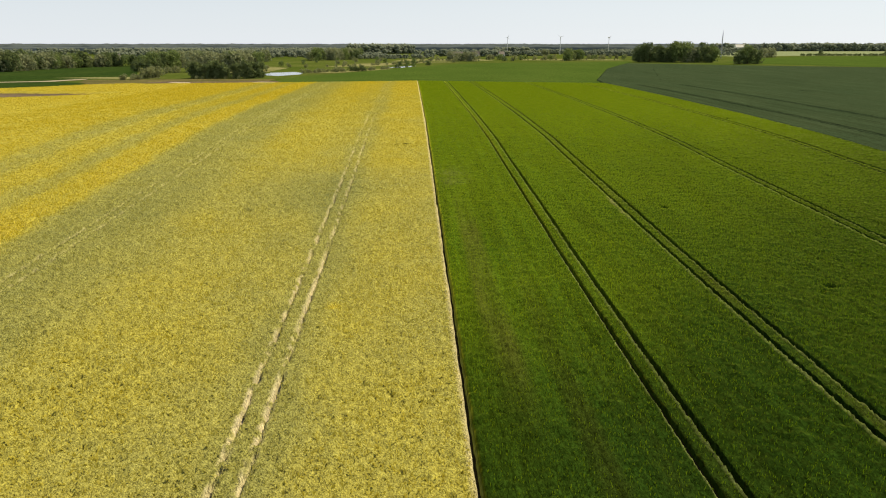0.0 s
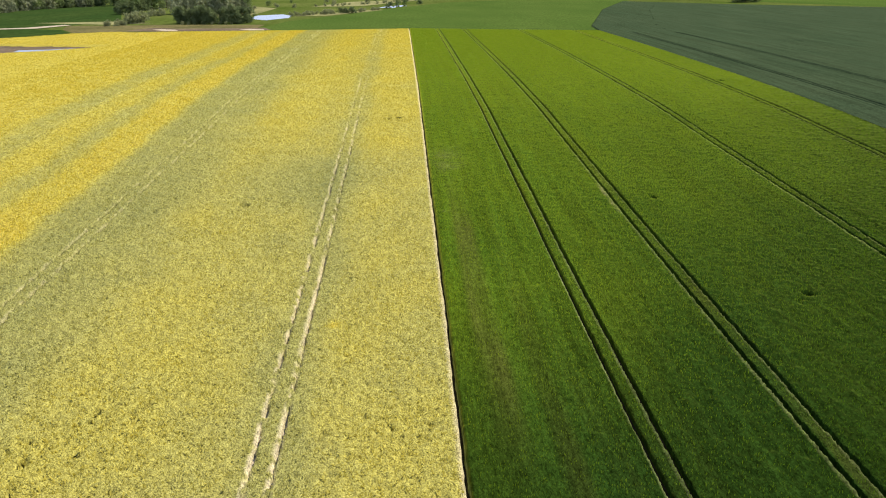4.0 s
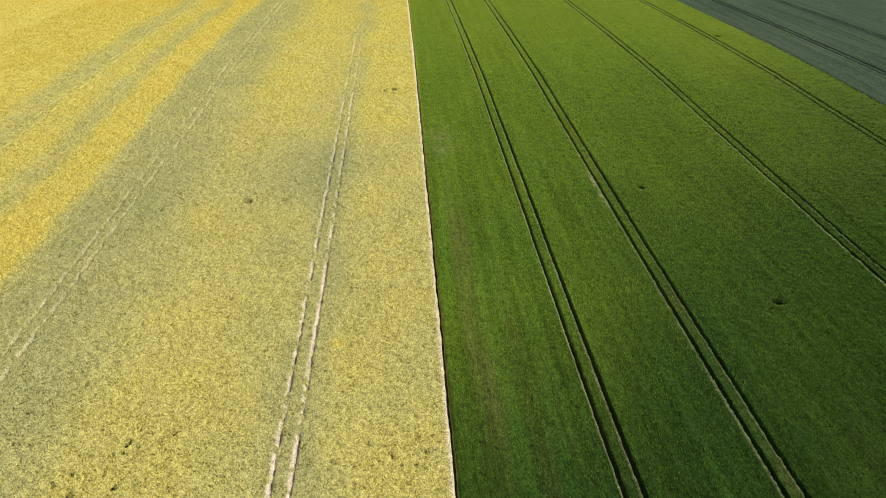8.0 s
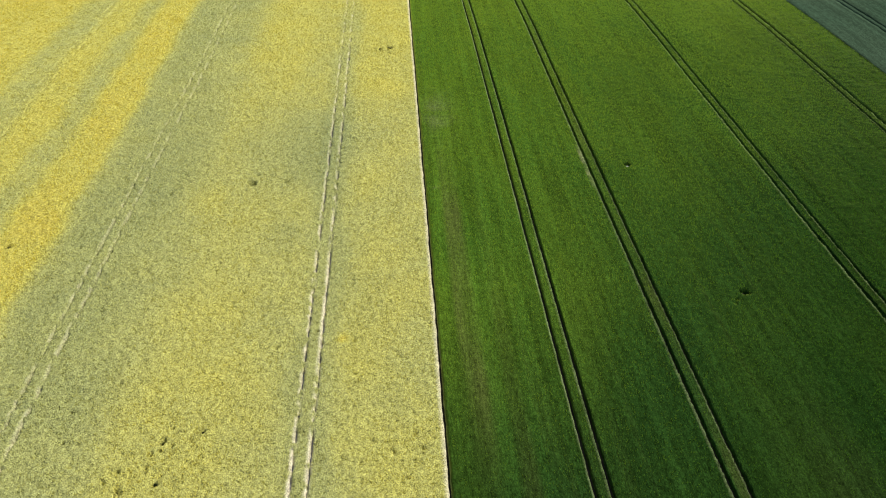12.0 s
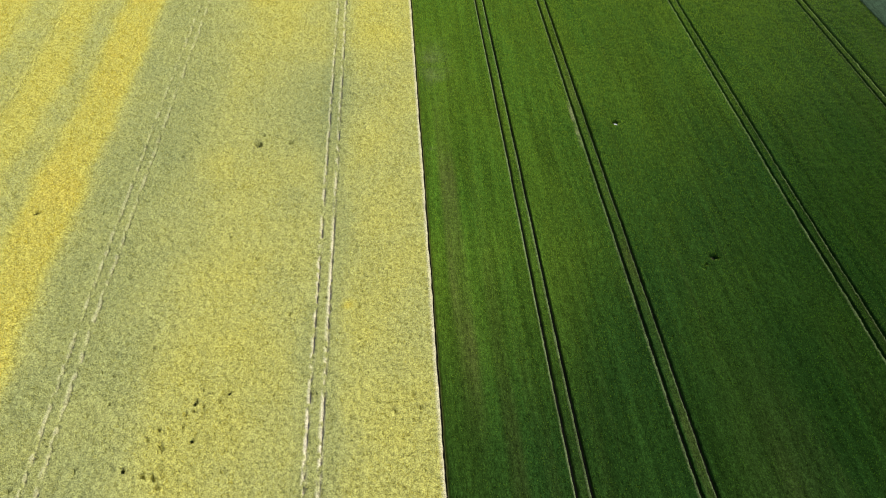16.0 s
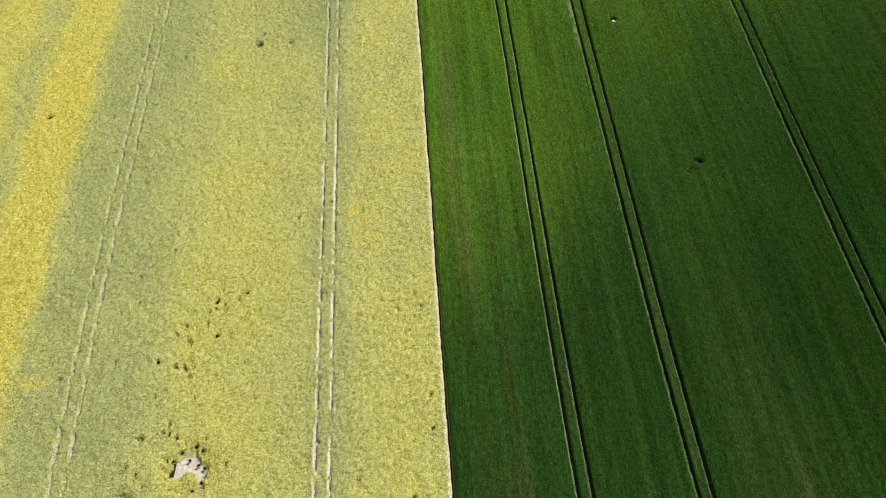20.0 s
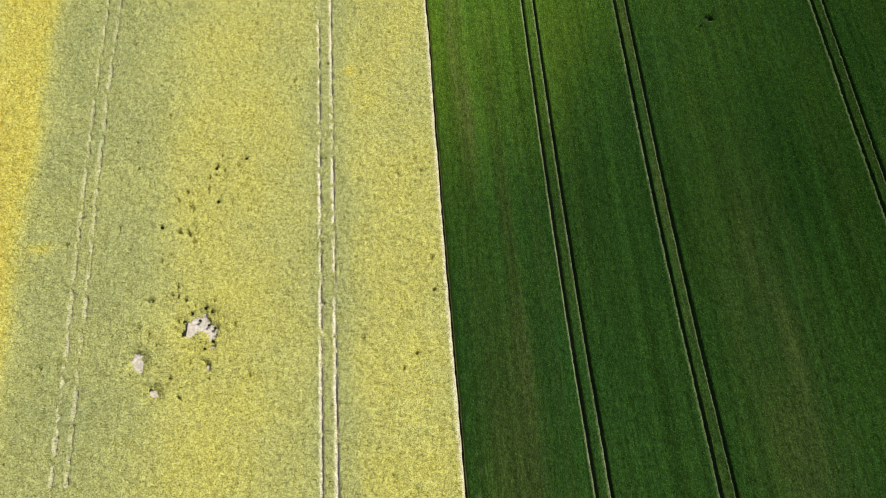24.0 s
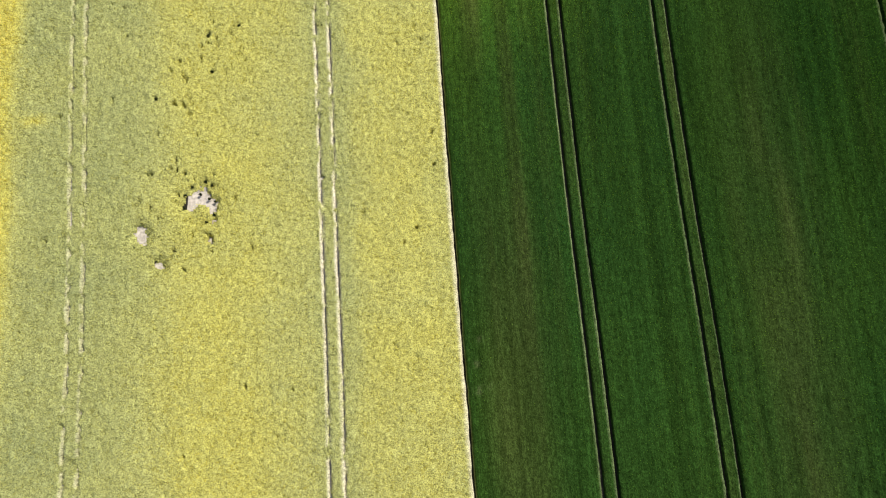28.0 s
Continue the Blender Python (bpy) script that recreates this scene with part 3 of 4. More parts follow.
for c in RAPE_LINES:
    tramline(c + 0.1, TRACK, -150, 320, "pale sandy wheel tracks through the rapeseed", 0.44)
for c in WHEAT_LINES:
    tramline(c, SHADE_EARTH, -150, 330, "narrow wheel tracks through the wheat, coloured dark for shade", 0.28)


def patch_ring(x, y, r, n=14, seed=0):
    rng = np.random.RandomState(seed)
    return [(x + r * rng.uniform(0.8, 1.2) * math.cos(a), y + r * rng.uniform(0.8, 1.2) * math.sin(a)) for a in np.linspace(0, 2 * math.pi, n, endpoint=False)]


sheet("bare_patch", patch_ring(-33.3, -55.1, 2.45, seed=1), 0.03, SAND, "bare patch of pale sandy soil in the rapeseed", "bare soil", 2.0, "")
sheet("bare_patch", patch_ring(-41.2, -59.5, 1.9, seed=2), 0.03, SAND, "small round bare patch of pale sandy soil", "bare soil", 2.0, "")
sheet("bare_patch", patch_ring(-38.6, -63.7, 1.1, seed=3), 0.03, SAND, "thin bare patch of sandy soil among rapeseed", "bare soil", 2.0, "")
sheet("bare_patch", patch_ring(-31.6, -57.9, 0.8, seed=4), 0.03, SAND, "thin bare patch of sandy soil among rapeseed", "bare soil", 2.0, "")
sheet("bare_patch", patch_ring(-32.1, -60.5, 0.8, seed=5), 0.03, SAND, "thin bare patch of sandy soil among rapeseed", "bare soil", 2.0, "")

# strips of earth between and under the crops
sheet("field_earth", [(-330, -210), (113.5, -210), (113.5, 340), (0.8, 340), (0.8, 333), (-131, 330), (-152, 326), (-163, 332), (-182, 323), (-213, 290), (-330, 237)], 0.012, SHADE_EARTH, "earth under the crops, its shade painted in", "soil", 10.0)
sheet("field_border", [(-0.4, -210), (0.8, -210), (0.8, 333), (-0.4, 333)], 0.02, SHADE_EARTH, "bare earth between the two crops, painted shade-dark", "field border", 8.0)
sheet("wet_hollow", [(-330, 160), (-168, 212), (-150, 226), (-132, 248), (-136, 260), (-189, 268), (-330, 290)], 0.04, DAMP, "damp bare hollow in the rapeseed field", "bare soil", 10.0)
sheet("puddle", [(-170, 233), (-160, 234), (-147, 244), (-145, 248), (-152, 249), (-160, 243), (-172, 241)], 0.09, WATER, "shallow pale puddle in the damp hollow", "puddle", 10.0, "")

# land beyond the crops
sheet("green_field", [(-82, 424), (-92, 346), (-60, 334), (0.8, 334), (0.8, 340), (113, 339), (124, 385), (180, 560), (255, 745), (277, 832), (180, 770), (115, 778), (43, 715), (-17, 578), (-58, 475)],
      0.10, GREEN_FIELD, "smooth bright green cereal field beyond the crops", "field", 14.0)
sheet("left_field", [(-700, 330), (-330, 330), (-225, 365), (-215, 400), (-200, 440), (-290, 690), (-345, 590), (-380, 520), (-700, 480)], 0.10, DARK_GRASS, "flat dark green pasture below the tree belt", "field", 14.0)
sheet("rough_verge", [(-216, 392), (-206, 362), (-188, 335), (-168, 336), (-150, 330), (-92, 333), (-92, 392), (-150, 398)], 0.115, VERGE, "brownish rough grass between the rapeseed and copse", "grass", 10.0)
sheet("field_verge", [(-330, 241), (-213, 294), (-196, 309), (-188, 333), (-206, 360), (-226, 366), (-330, 346)], 0.11, DARK_GRASS, "dark green grass strip beside the farm track", "grass", 12.0)
sheet("far_strip", [(380, 785), (396, 702), (460, 600), (900, 490), (1500, 900), (1100, 1230), (720, 1190), (567, 1060), (500, 960)], 0.10, GREEN_FIELD, "narrow bright green field by the small wood", "field", 25.0)
sheet("pond", [(-116, 462), (-115, 492), (-98, 505), (-88, 485), (-87, 460), (-99, 437), (-108, 446)], 0.06, WATER, "small pale pond among reeds", "pond", 20.0)
sheet("creek", [(-26, 605), (-12, 600), (2, 640), (-4, 655), (-16, 632)], 0.06, WATER, "narrow bright stretch of water in the meadow", "creek", 20.0)
sheet("sand_track", [(-330, 350), (-255, 362), (-226, 372), (-216, 398), (-222, 402), (-236, 378), (-262, 367), (-330, 356)], 0.16, SAND, "pale sandy farm track past the field", "track", 14.0)
sheet("earth_strip", [(-166, 352), (-145, 345), (-128, 346), (-98, 346), (-80, 347), (-88, 366), (-104, 364), (-139, 364), (-156, 372)], 0.13, DAMP, "brown trampled earth along the field's edge", "bare soil", 10.0)
sheet("sand_patch", [(-152, 357), (-142, 347), (-134, 347), (-138, 356), (-148, 361)], 0.17, SAND, "pale trampled sand beside the field edge", "bare soil", 14.0, "")
sheet("sand_patch", [(-100, 352), (-93, 346), (-84, 346), (-86, 353), (-95, 358)], 0.17, SAND, "pale trampled sand beside the field edge", "bare soil", 14.0, "")


for outline in ([(-86, 478), (-62, 480), (-20, 560), (-24, 575), (-60, 520), (-84, 500)], [(-140, 470), (-120, 500), (-118, 600), (-150, 640), (-165, 560)], [(-90, 620), (-40, 640), (20, 790), (60, 800), (40, 840), (-60, 740)],
                [(-30, 840), (60, 900), (110, 880), (100, 960), (-10, 980)], [(150, 900), (290, 900), (300, 960), (160, 980)], [(-250, 420), (-190, 400), (-170, 415), (-200, 432)]):
    sheet("reed_bed", outline, 0.12, REED, "patch of pale dry reeds and tall grass", "reeds", 16.0, "stuff")
sheet("pale_field", [(560, 1120), (715, 1260), (1100, 1262), (1800, 1400), (1800, 2110), (900, 2110), (620, 1500)], 0.12, PALE_GREEN, "pale ripening field before the far wood", "field", 60.0)

# ---- trees ----
def blob(rng, r, out):
    """A clump of leaves: seven loose sprays that lie round the crown, facing outwards, open between them."""
    u = np.cross(out, (0.3, 0.5, 0.8))
    u /= np.linalg.norm(u) + 1e-9
    axes = np.stack([u, np.cross(out, u), out])
    c = rng.normal(0, 1, (7, 1, 3)) * (0.6, 0.6, 0.4)
    return ((c + rng.normal(0, 1, (7, 3, 3)) * (0.66, 0.66, 0.30)).reshape(-1, 3) @ axes) * r, np.arange(21).reshape(7, 3)


def mound(rng, r, squash=0.8):
    """A far clump of leaves: a jittered octahedron."""
    v = np.array([(1, 0, 0), (-1, 0, 0), (0, 1, 0), (0, -1, 0), (0, 0, 1), (0, 0, -1)], float)
    f = np.array([(0, 2, 4), (2, 1, 4), (1, 3, 4), (3, 0, 4), (2, 0, 5), (1, 2, 5), (3, 1, 5), (0, 3, 5)])
    v = v * rng.uniform(0.85, 1.1, (6, 1)) + rng.normal(0, 0.1, (6, 3))
    return v * (r, r, r * squash), f


def crown_mesh(name, seed, h, w, n, mat, low=0.05, size=0.06):
    """A rounded crown of leaf clumps gathered in lobes, reaching low, with gaps at its rim."""
    rng = np.random.RandomState(seed)
    lobes = []
    for _ in range(14):
        a, e = rng.uniform(0, 2 * math.pi), rng.uniform(0, 1)
        rad = w * 0.5 * rng.uniform(0.35, 0.72) * math.sqrt(max(0.1, 1.05 - 1.4 * (e - 0.3) ** 2))
        lobes.append((rad * math.cos(a), rad * math.sin(a), h * (low + 0.12 + e * (0.80 - low)), w * rng.uniform(0.16, 0.26) * (1.15 - 0.35 * e)))
    lobes.append((0, 0, h * 0.6, w * 0.34))
    V, F, k = [], [], 0
    for i in range(n):
        lx, ly, lz, lr = lobes[rng.randint(len(lobes))]
        d = rng.normal(0, 1, 3)
        d /= np.linalg.norm(d)
        c = np.array([lx, ly, lz]) + d * lr * rng.uniform(0.75, 1.08)
        c[2] = np.clip(c[2], h * 0.03, h)
        v, f = blob(rng, h * size * rng.uniform(0.5, 1.15), d)
        V.append(v + c)
        F.append(f + k)
        k += 21
    return mesh_from(name, np.concatenate(V), np.concatenate(F), mat)


def trunk_mesh(seed, h, r):
    """A tapered, slightly bent trunk with five limbs."""
    rng = np.random.RandomState(seed)
    V, F = [], []

    def limb(p0, p1, r0, r1, rings=4, sides=7):
        k = sum(len(v) for v in V)
        p0, p1 = np.array(p0), np.array(p1)
        bend = rng.normal(0, 0.03, 3) * h
        pts = []
        for i in range(rings):
            t = i / (rings - 1)
            c = p0 + (p1 - p0) * t + bend * math.sin(math.pi * t)
            for s in range(sides):
                a = 2 * math.pi * s / sides
                rr = r0 + (r1 - r0) * t
                pts.append(c + np.array([math.cos(a) * rr, math.sin(a) * rr, 0]))
        V.append(np.array(pts))
        F.append(np.array([(k + i * sides + s, k + i * sides + (s + 1) % sides, k + (i + 1) * sides + (s + 1) % sides, k + (i + 1) * sides + s)
                           for i in range(rings - 1) for s in range(sides)]))
    limb((0, 0, -0.3), (0, 0, h * 0.7), r, r * 0.3)
    for i in range(5):
        a = i * 1.3 + rng.uniform(0, 0.6)
        z = h * rng.uniform(0.22, 0.45)
        limb((0, 0, z), (math.cos(a) * h * 0.22, math.sin(a) * h * 0.22, z + h * 0.25), r * 0.45, r * 0.12)
    return mesh_from("trunk", np.concatenate(V), np.concatenate(F), BARK, smooth=True)


def make_tree(seed, h, w, mat, label, n=400, low=0.03, size=0.066, category="tree", name="tree"):
    base = new(name)
    part("trunk", trunk_mesh(seed, h, h * 0.022), base)
    part("crown", crown_mesh("crown", seed, h, w, n, mat, low, size), base)
    return tagged(base, label, category)


def put(ob, x, y, s=1.0, turn=0.0):
    ob.matrix_basis = pose(x, y, float(soil(x, y)) + 0.05, 0, 0, turn)
    ob.scale = (s, s, s)
    return ob


tree_rng = np.random.RandomState(5)
KINDS = [make_tree(100 + i, 20, 19 + i % 3 * 3, (LEAF_A, LEAF_C, LEAF_B)[i % 3], ("tall dark green broadleaf tree", "tall fresh green broadleaf tree", "tall grey-green willow tree")[i % 3]) for i in range(6)]
SHRUBS = [make_tree(200 + i, 5, 6.5, (WILLOW, LEAF_C, LEAF_A)[i], ("low pale olive-green willow shrub", "fresh green round meadow shrub", "dense dark green round shrub")[i], 150, 0.0, 0.105, "shrub", "shrub") for i in range(3)]
spare = {ob.name: ob for ob in KINDS + SHRUBS}


def plant(kind, x, y, h, group):
    """Stand a tree or shrub of that height; the first of each kind is the one that was built."""
    full = 20.0 if kind in KINDS else 5.0
    turn = tree_rng.uniform(0, 360)
    if kind.name in spare:
        ob = spare.pop(kind.name)
    else:
        ob = copy_thing(kind, kind.matrix_basis.copy())
    put(ob, x, y, h / full, turn)
    return tagged(ob, group=group)


def row(kinds, pts, count, h, spread, group):
    P = np.array(pts, float)
    seg = np.concatenate([[0], np.cumsum(np.hypot(*np.diff(P, axis=0).T))])
    for s in np.linspace(0, seg[-1], count):
        x = np.interp(s, seg, P[:, 0]) + tree_rng.uniform(-spread, spread)
        y = np.interp(s, seg, P[:, 1]) + tree_rng.uniform(-spread, spread)
        plant(kinds[tree_rng.randint(len(kinds))], x, y, h * tree_rng.uniform(0.8, 1.12), group)


row([KINDS[0], KINDS[1], KINDS[3], KINDS[2]], [(280, 792), (320, 784), (360, 776)], 16, 21.5, 4, "small wood on the green field")
row([KINDS[0], KINDS[4], KINDS[1]], [(362, 702), (384, 707)], 4, 17.5, 2, "small wood on the green field")
row([KINDS[2]], [(585, 1095), (605, 1110)], 3, 15, 3, "small wood on the green field")
row([KINDS[0], KINDS[3]], [(-151, 407), (-128, 405), (-107, 409)], 13, 10.5, 2.5, "dark copse beside the rapeseed")
row([KINDS[1], KINDS[4], KINDS[2]], [(-180, 514), (-157, 522), (-134, 531)], 12, 15.5, 4, "sunlit trees behind the copse")
row([KINDS[4], KINDS[2], KINDS[0]], [(-237, 550), (-225, 588), (-225, 650)], 13, 14, 5, "sunlit trees behind the copse")
row([KINDS[0], KINDS[3]], [(-226, 514), (-219, 514)], 2, 12, 1, "sunlit trees behind the copse")
row([SHRUBS[0]], [(-190, 390), (-181, 397)], 6, 3.4, 2, "willow shrubs by the field")
row([SHRUBS[0]], [(-184, 411), (-176, 418)], 5, 6.5, 2, "willow shrubs by the field")
row([SHRUBS[0]], [(-196, 490), (-190, 502)], 4, 4.8, 2, "willow shrubs by the field")
row([SHRUBS[0], SHRUBS[0], SHRUBS[2]], [(-146, 399), (-116, 400)], 9, 2.0, 1.5, "willow shrubs by the field")
row([KINDS[0], KINDS[1], KINDS[2], KINDS[3]], [(-520, 480), (-341, 524), (-338, 568)], 34, 16.5, 7, "tree belt behind the pasture")
row([KINDS[0], KINDS[1], KINDS[2], KINDS[3]], [(-338, 568), (-327, 608), (-308, 640), (-284, 660)], 30, 13.5, 6, "tree belt behind the pasture")
row([KINDS[2], KINDS[5], KINDS[1]], [(-290, 760), (-240, 800), (-180, 850)], 32, 13, 14, "tree belt behind the pasture")
row([KINDS[1], KINDS[3], KINDS[2]], [(-140, 895), (-105, 935), (-80, 1050)], 26, 15, 12, "trees in the river meadow")
row([KINDS[3], KINDS[2]], [(52, 852), (78, 850)], 6, 12, 3, "trees in the river meadow")
row([KINDS[5], KINDS[1]], [(204, 876), (228, 904)], 5, 14, 4, "trees in the river meadow")
row([SHRUBS[1], SHRUBS[2]], [(-14, 592), (-1, 660), (14, 678)], 4, 6, 2, "single shrubs in the meadow")
row([SHRUBS[2], SHRUBS[0]], [(120, 866), (132, 868)], 2, 8, 2, "single shrubs in the meadow")
row([SHRUBS[2]], [(-53, 516), (-43, 515)], 3, 5, 1, "single shrubs in the meadow")
row([SHRUBS[0]], [(-86, 480), (-60, 508)], 7, 3.5, 4, "willow shrubs by the pond")
row([SHRUBS[0], SHRUBS[1]], [(-120, 640), (-60, 700), (20, 860), (45, 800)], 7, 5, 14, "willow shrubs by the river")
row([SHRUBS[0], SHRUBS[1]], [(100, 960), (180, 930), (290, 960)], 22, 6.5, 16, "willow shrubs by the river")
row([SHRUBS[0], SHRUBS[1]], [(-120, 700), (-80, 830), (20, 960), (110, 1010)], 12, 5, 25, "willow shrubs by the river")
row([SHRUBS[0], SHRUBS[0]], [(-140, 500), (-150, 600), (-110, 620)], 10, 4, 10, "willow shrubs by the pond")
for pts, count in (([(-84, 484), (-55, 512), (-24, 566)], 26), ([(-88, 626), (-40, 670), (20, 800)], 26), ([(-150, 480), (-135, 520), (-140, 610)], 18), ([(-20, 870), (60, 920), (100, 930)], 18), ([(155, 930), (290, 930)], 16)):
    row([SHRUBS[0]], pts, count, 2.6, 6, "low willow scrub on the reed beds")
row([SHRUBS[0]], [(262, 1022), (336, 1065)], 10, 5.5, 6, "willow shrubs by the river")
row([KINDS[2]], [(246, 1296), (262, 1296)], 3, 11, 2, "trees in the river meadow")
row([SHRUBS[2], SHRUBS[1]], [(747, 1272), (935, 1265)], 66, 4.0, 2.0, "hedge across the far field")
row([KINDS[3]], [(835, 1360), (1000, 1400)], 2, 12, 1, "single trees by the far hedge")
row([SHRUBS[2]], [(940, 1300), (964, 1320)], 2, 6, 1, "single trees by the far hedge")


# ---- woods towards the horizon ----
def woods(name, belts, mat, label, seed, clumps, spread):
    """Far woodland: crowns of a few clumps each, in belts of (x0, y0, x1, y1, depth, height, count)."""
    rng = np.random.RandomState(seed)
    V, F, k = [], [], 0
    for x0, y0, x1, y1, depth, h, count in belts:
        knots = np.sort(rng.uniform(0, 1, max(4, int(math.hypot(x1 - x0, y1 - y0) / 55))))
        for _ in range(count):
            t = float(np.clip(knots[rng.randint(len(knots))] + rng.normal(0, spread / math.hypot(x1 - x0, y1 - y0)), 0, 1))
            x, y = x0 + (x1 - x0) * t, y0 + (y1 - y0) * t + rng.uniform(0, depth)
            hh = h * rng.uniform(0.82, 1.04)
            for j in range(clumps):
                v, f = mound(rng, hh * rng.uniform(0.30, 0.62) / clumps ** 0.25 * 0.95, 0.75)
                e = rng.uniform(0.08, 0.82)
                V.append(v + (x + rng.normal(0, hh * 0.34) * (1.1 - e), y + rng.normal(0, hh * 0.3), float(soil(x, y)) + hh * e))
                F.append(f + k)
                k += 6
    return tagged(new(name, mesh_from(name, np.concatenate(V), np.concatenate(F), mat, smooth=True)), label, "woodland", kind="stuff")


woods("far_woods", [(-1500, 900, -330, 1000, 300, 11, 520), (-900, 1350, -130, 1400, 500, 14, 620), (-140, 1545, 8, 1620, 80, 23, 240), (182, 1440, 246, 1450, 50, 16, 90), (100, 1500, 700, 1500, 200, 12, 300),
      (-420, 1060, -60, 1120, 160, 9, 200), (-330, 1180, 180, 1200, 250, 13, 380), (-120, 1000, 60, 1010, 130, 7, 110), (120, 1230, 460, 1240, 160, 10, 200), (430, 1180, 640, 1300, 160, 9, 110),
      (840, 1820, 980, 1830, 30, 13, 60), (900, 2100, 1750, 2130, 60, 26, 420)], HAZY_LEAF, "broad belts of distant mixed woodland, tinted pale for haze", 9, 14, 24.0)


def forest_roof(name, belts, mat, label):
    """Unbroken forest far off: a tall front and an uneven roof of crowns, in belts of (x0, x1, y, depth, height)."""
    V, F, k = [], [], 0
    for x0, x1, y0, depth, h in belts:
        xs = np.arange(x0, x1, 7.0)
        ys = y0 + depth * np.array([0, 0.004, 0.02, 0.05, 0.1, 0.18, 0.3, 0.45, 0.7, 1.0])
        X, Y = np.meshgrid(xs, ys, indexing="ij")
        crown = h * (0.86 + 0.10 * wobble(X, Y, 60, 71) + 0.10 * wobble(X, Y, 17, 72) + 0.05 * wobble(X, Y, 7, 73))
        Z = soil(X, Y) + crown * np.array([0, 0.75, 0.95] + [1.0] * 7)[None, :]
        V.append(np.stack([X, Y + 6 * wobble(X, Y, 30, 74), Z], -1).reshape(-1, 3))
        F.append(grid_faces(len(xs), len(ys)) + k)
        k += X.size
    return tagged(new(name, mesh_from(name, np.concatenate(V), np.concatenate(F), mat, smooth=True)), label, "forest", kind="stuff")


forest_roof("horizon_forest", [(-2500, -250, 1950, 300, 15), (-250, 900, 2150, 300, 16), (-3200, 3200, 2700, 500, 20), (-4300, 4300, 3700, 700, 24)], HAZY_FOREST, "forest along the horizon, tinted blue for haze")


# ---- masts and houses far off ----
def beam(V, F, a, b, r):
    a, b = np.array(a, float), np.array(b, float)
    d = (b - a) / np.linalg.norm(b - a)
    u = np.cross(d, (0, 0, 1) if abs(d[2]) < 0.9 else (1, 0, 0))
    u /= np.linalg.norm(u)
    w = np.cross(d, u)
    k = sum(len(v) for v in V)
    V.append(np.array([p + r * (su * u + sw * w) for p in (a, b) for su, sw in ((1, 1), (-1, 1), (-1, -1), (1, -1))]))
    F.append(np.array([(k, k + 1, k + 5, k + 4), (k + 1, k + 2, k + 6, k + 5), (k + 2, k + 3, k + 7, k + 6), (k + 3, k, k + 4, k + 7), (k, k + 3, k + 2, k + 1), (k + 4, k + 5, k + 6, k + 7)]))


def mast(x, y, h, w, label):
    base = new("lattice_mast")
    base.matrix_basis = pose(x, y, float(soil(x, y)))
    corner = [(sx, sy) for sx in (-1, 1) for sy in (-1, 1)]

    def at(s, z):
        q = w * (1 - 0.7 * z / h)
        return (s[0] * q, s[1] * q, z)
    for s in corner:
        V, F = [], []
        beam(V, F, at(s, -0.5), at(s, h), 0.14)
        part("leg", mesh_from("leg", np.concatenate(V), np.concatenate(F), STEEL), base)
    V, F = [], []
    for i in range(12):
        z0, z1 = h * i / 12, h * (i + 1) / 12
        for a, b in ((0, 1), (1, 3), (3, 2), (2, 0)):
            beam(V, F, at(corner[a], z0), at(corner[b], z1), 0.09)
    part("bracing", mesh_from("bracing", np.concatenate(V), np.concatenate(F), STEEL), base)
    V, F = [], []
    beam(V, F, (0, 0, h - 1), (0, 0, h + 4), 0.12)
    beam(V, F, (-w * 0.9, 0, h - 1.5), (w * 0.9, 0, h - 1.5), 0.2)
    part("antenna", mesh_from("antenna", np.concatenate(V), np.concatenate(F), STEEL), base)
    return tagged(base, label, "mast", "masts on the horizon")


mast(479, 1020, 38, 0.75, "tall grey lattice mast behind the small wood")


def ring_tube(rings, sides=10):
    """A closed tube through rings of (centre, radius), all level."""
    V = np.array([(c[0] + r * math.cos(2 * math.pi * k / sides), c[1] + r * math.sin(2 * math.pi * k / sides), c[2]) for c, r in rings for k in range(sides)])
    F = [(i * sides + k, i * sides + (k + 1) % sides, (i + 1) * sides + (k + 1) % sides, (i + 1) * sides + k) for i in range(len(rings) - 1) for k in range(sides)]
    return V, F


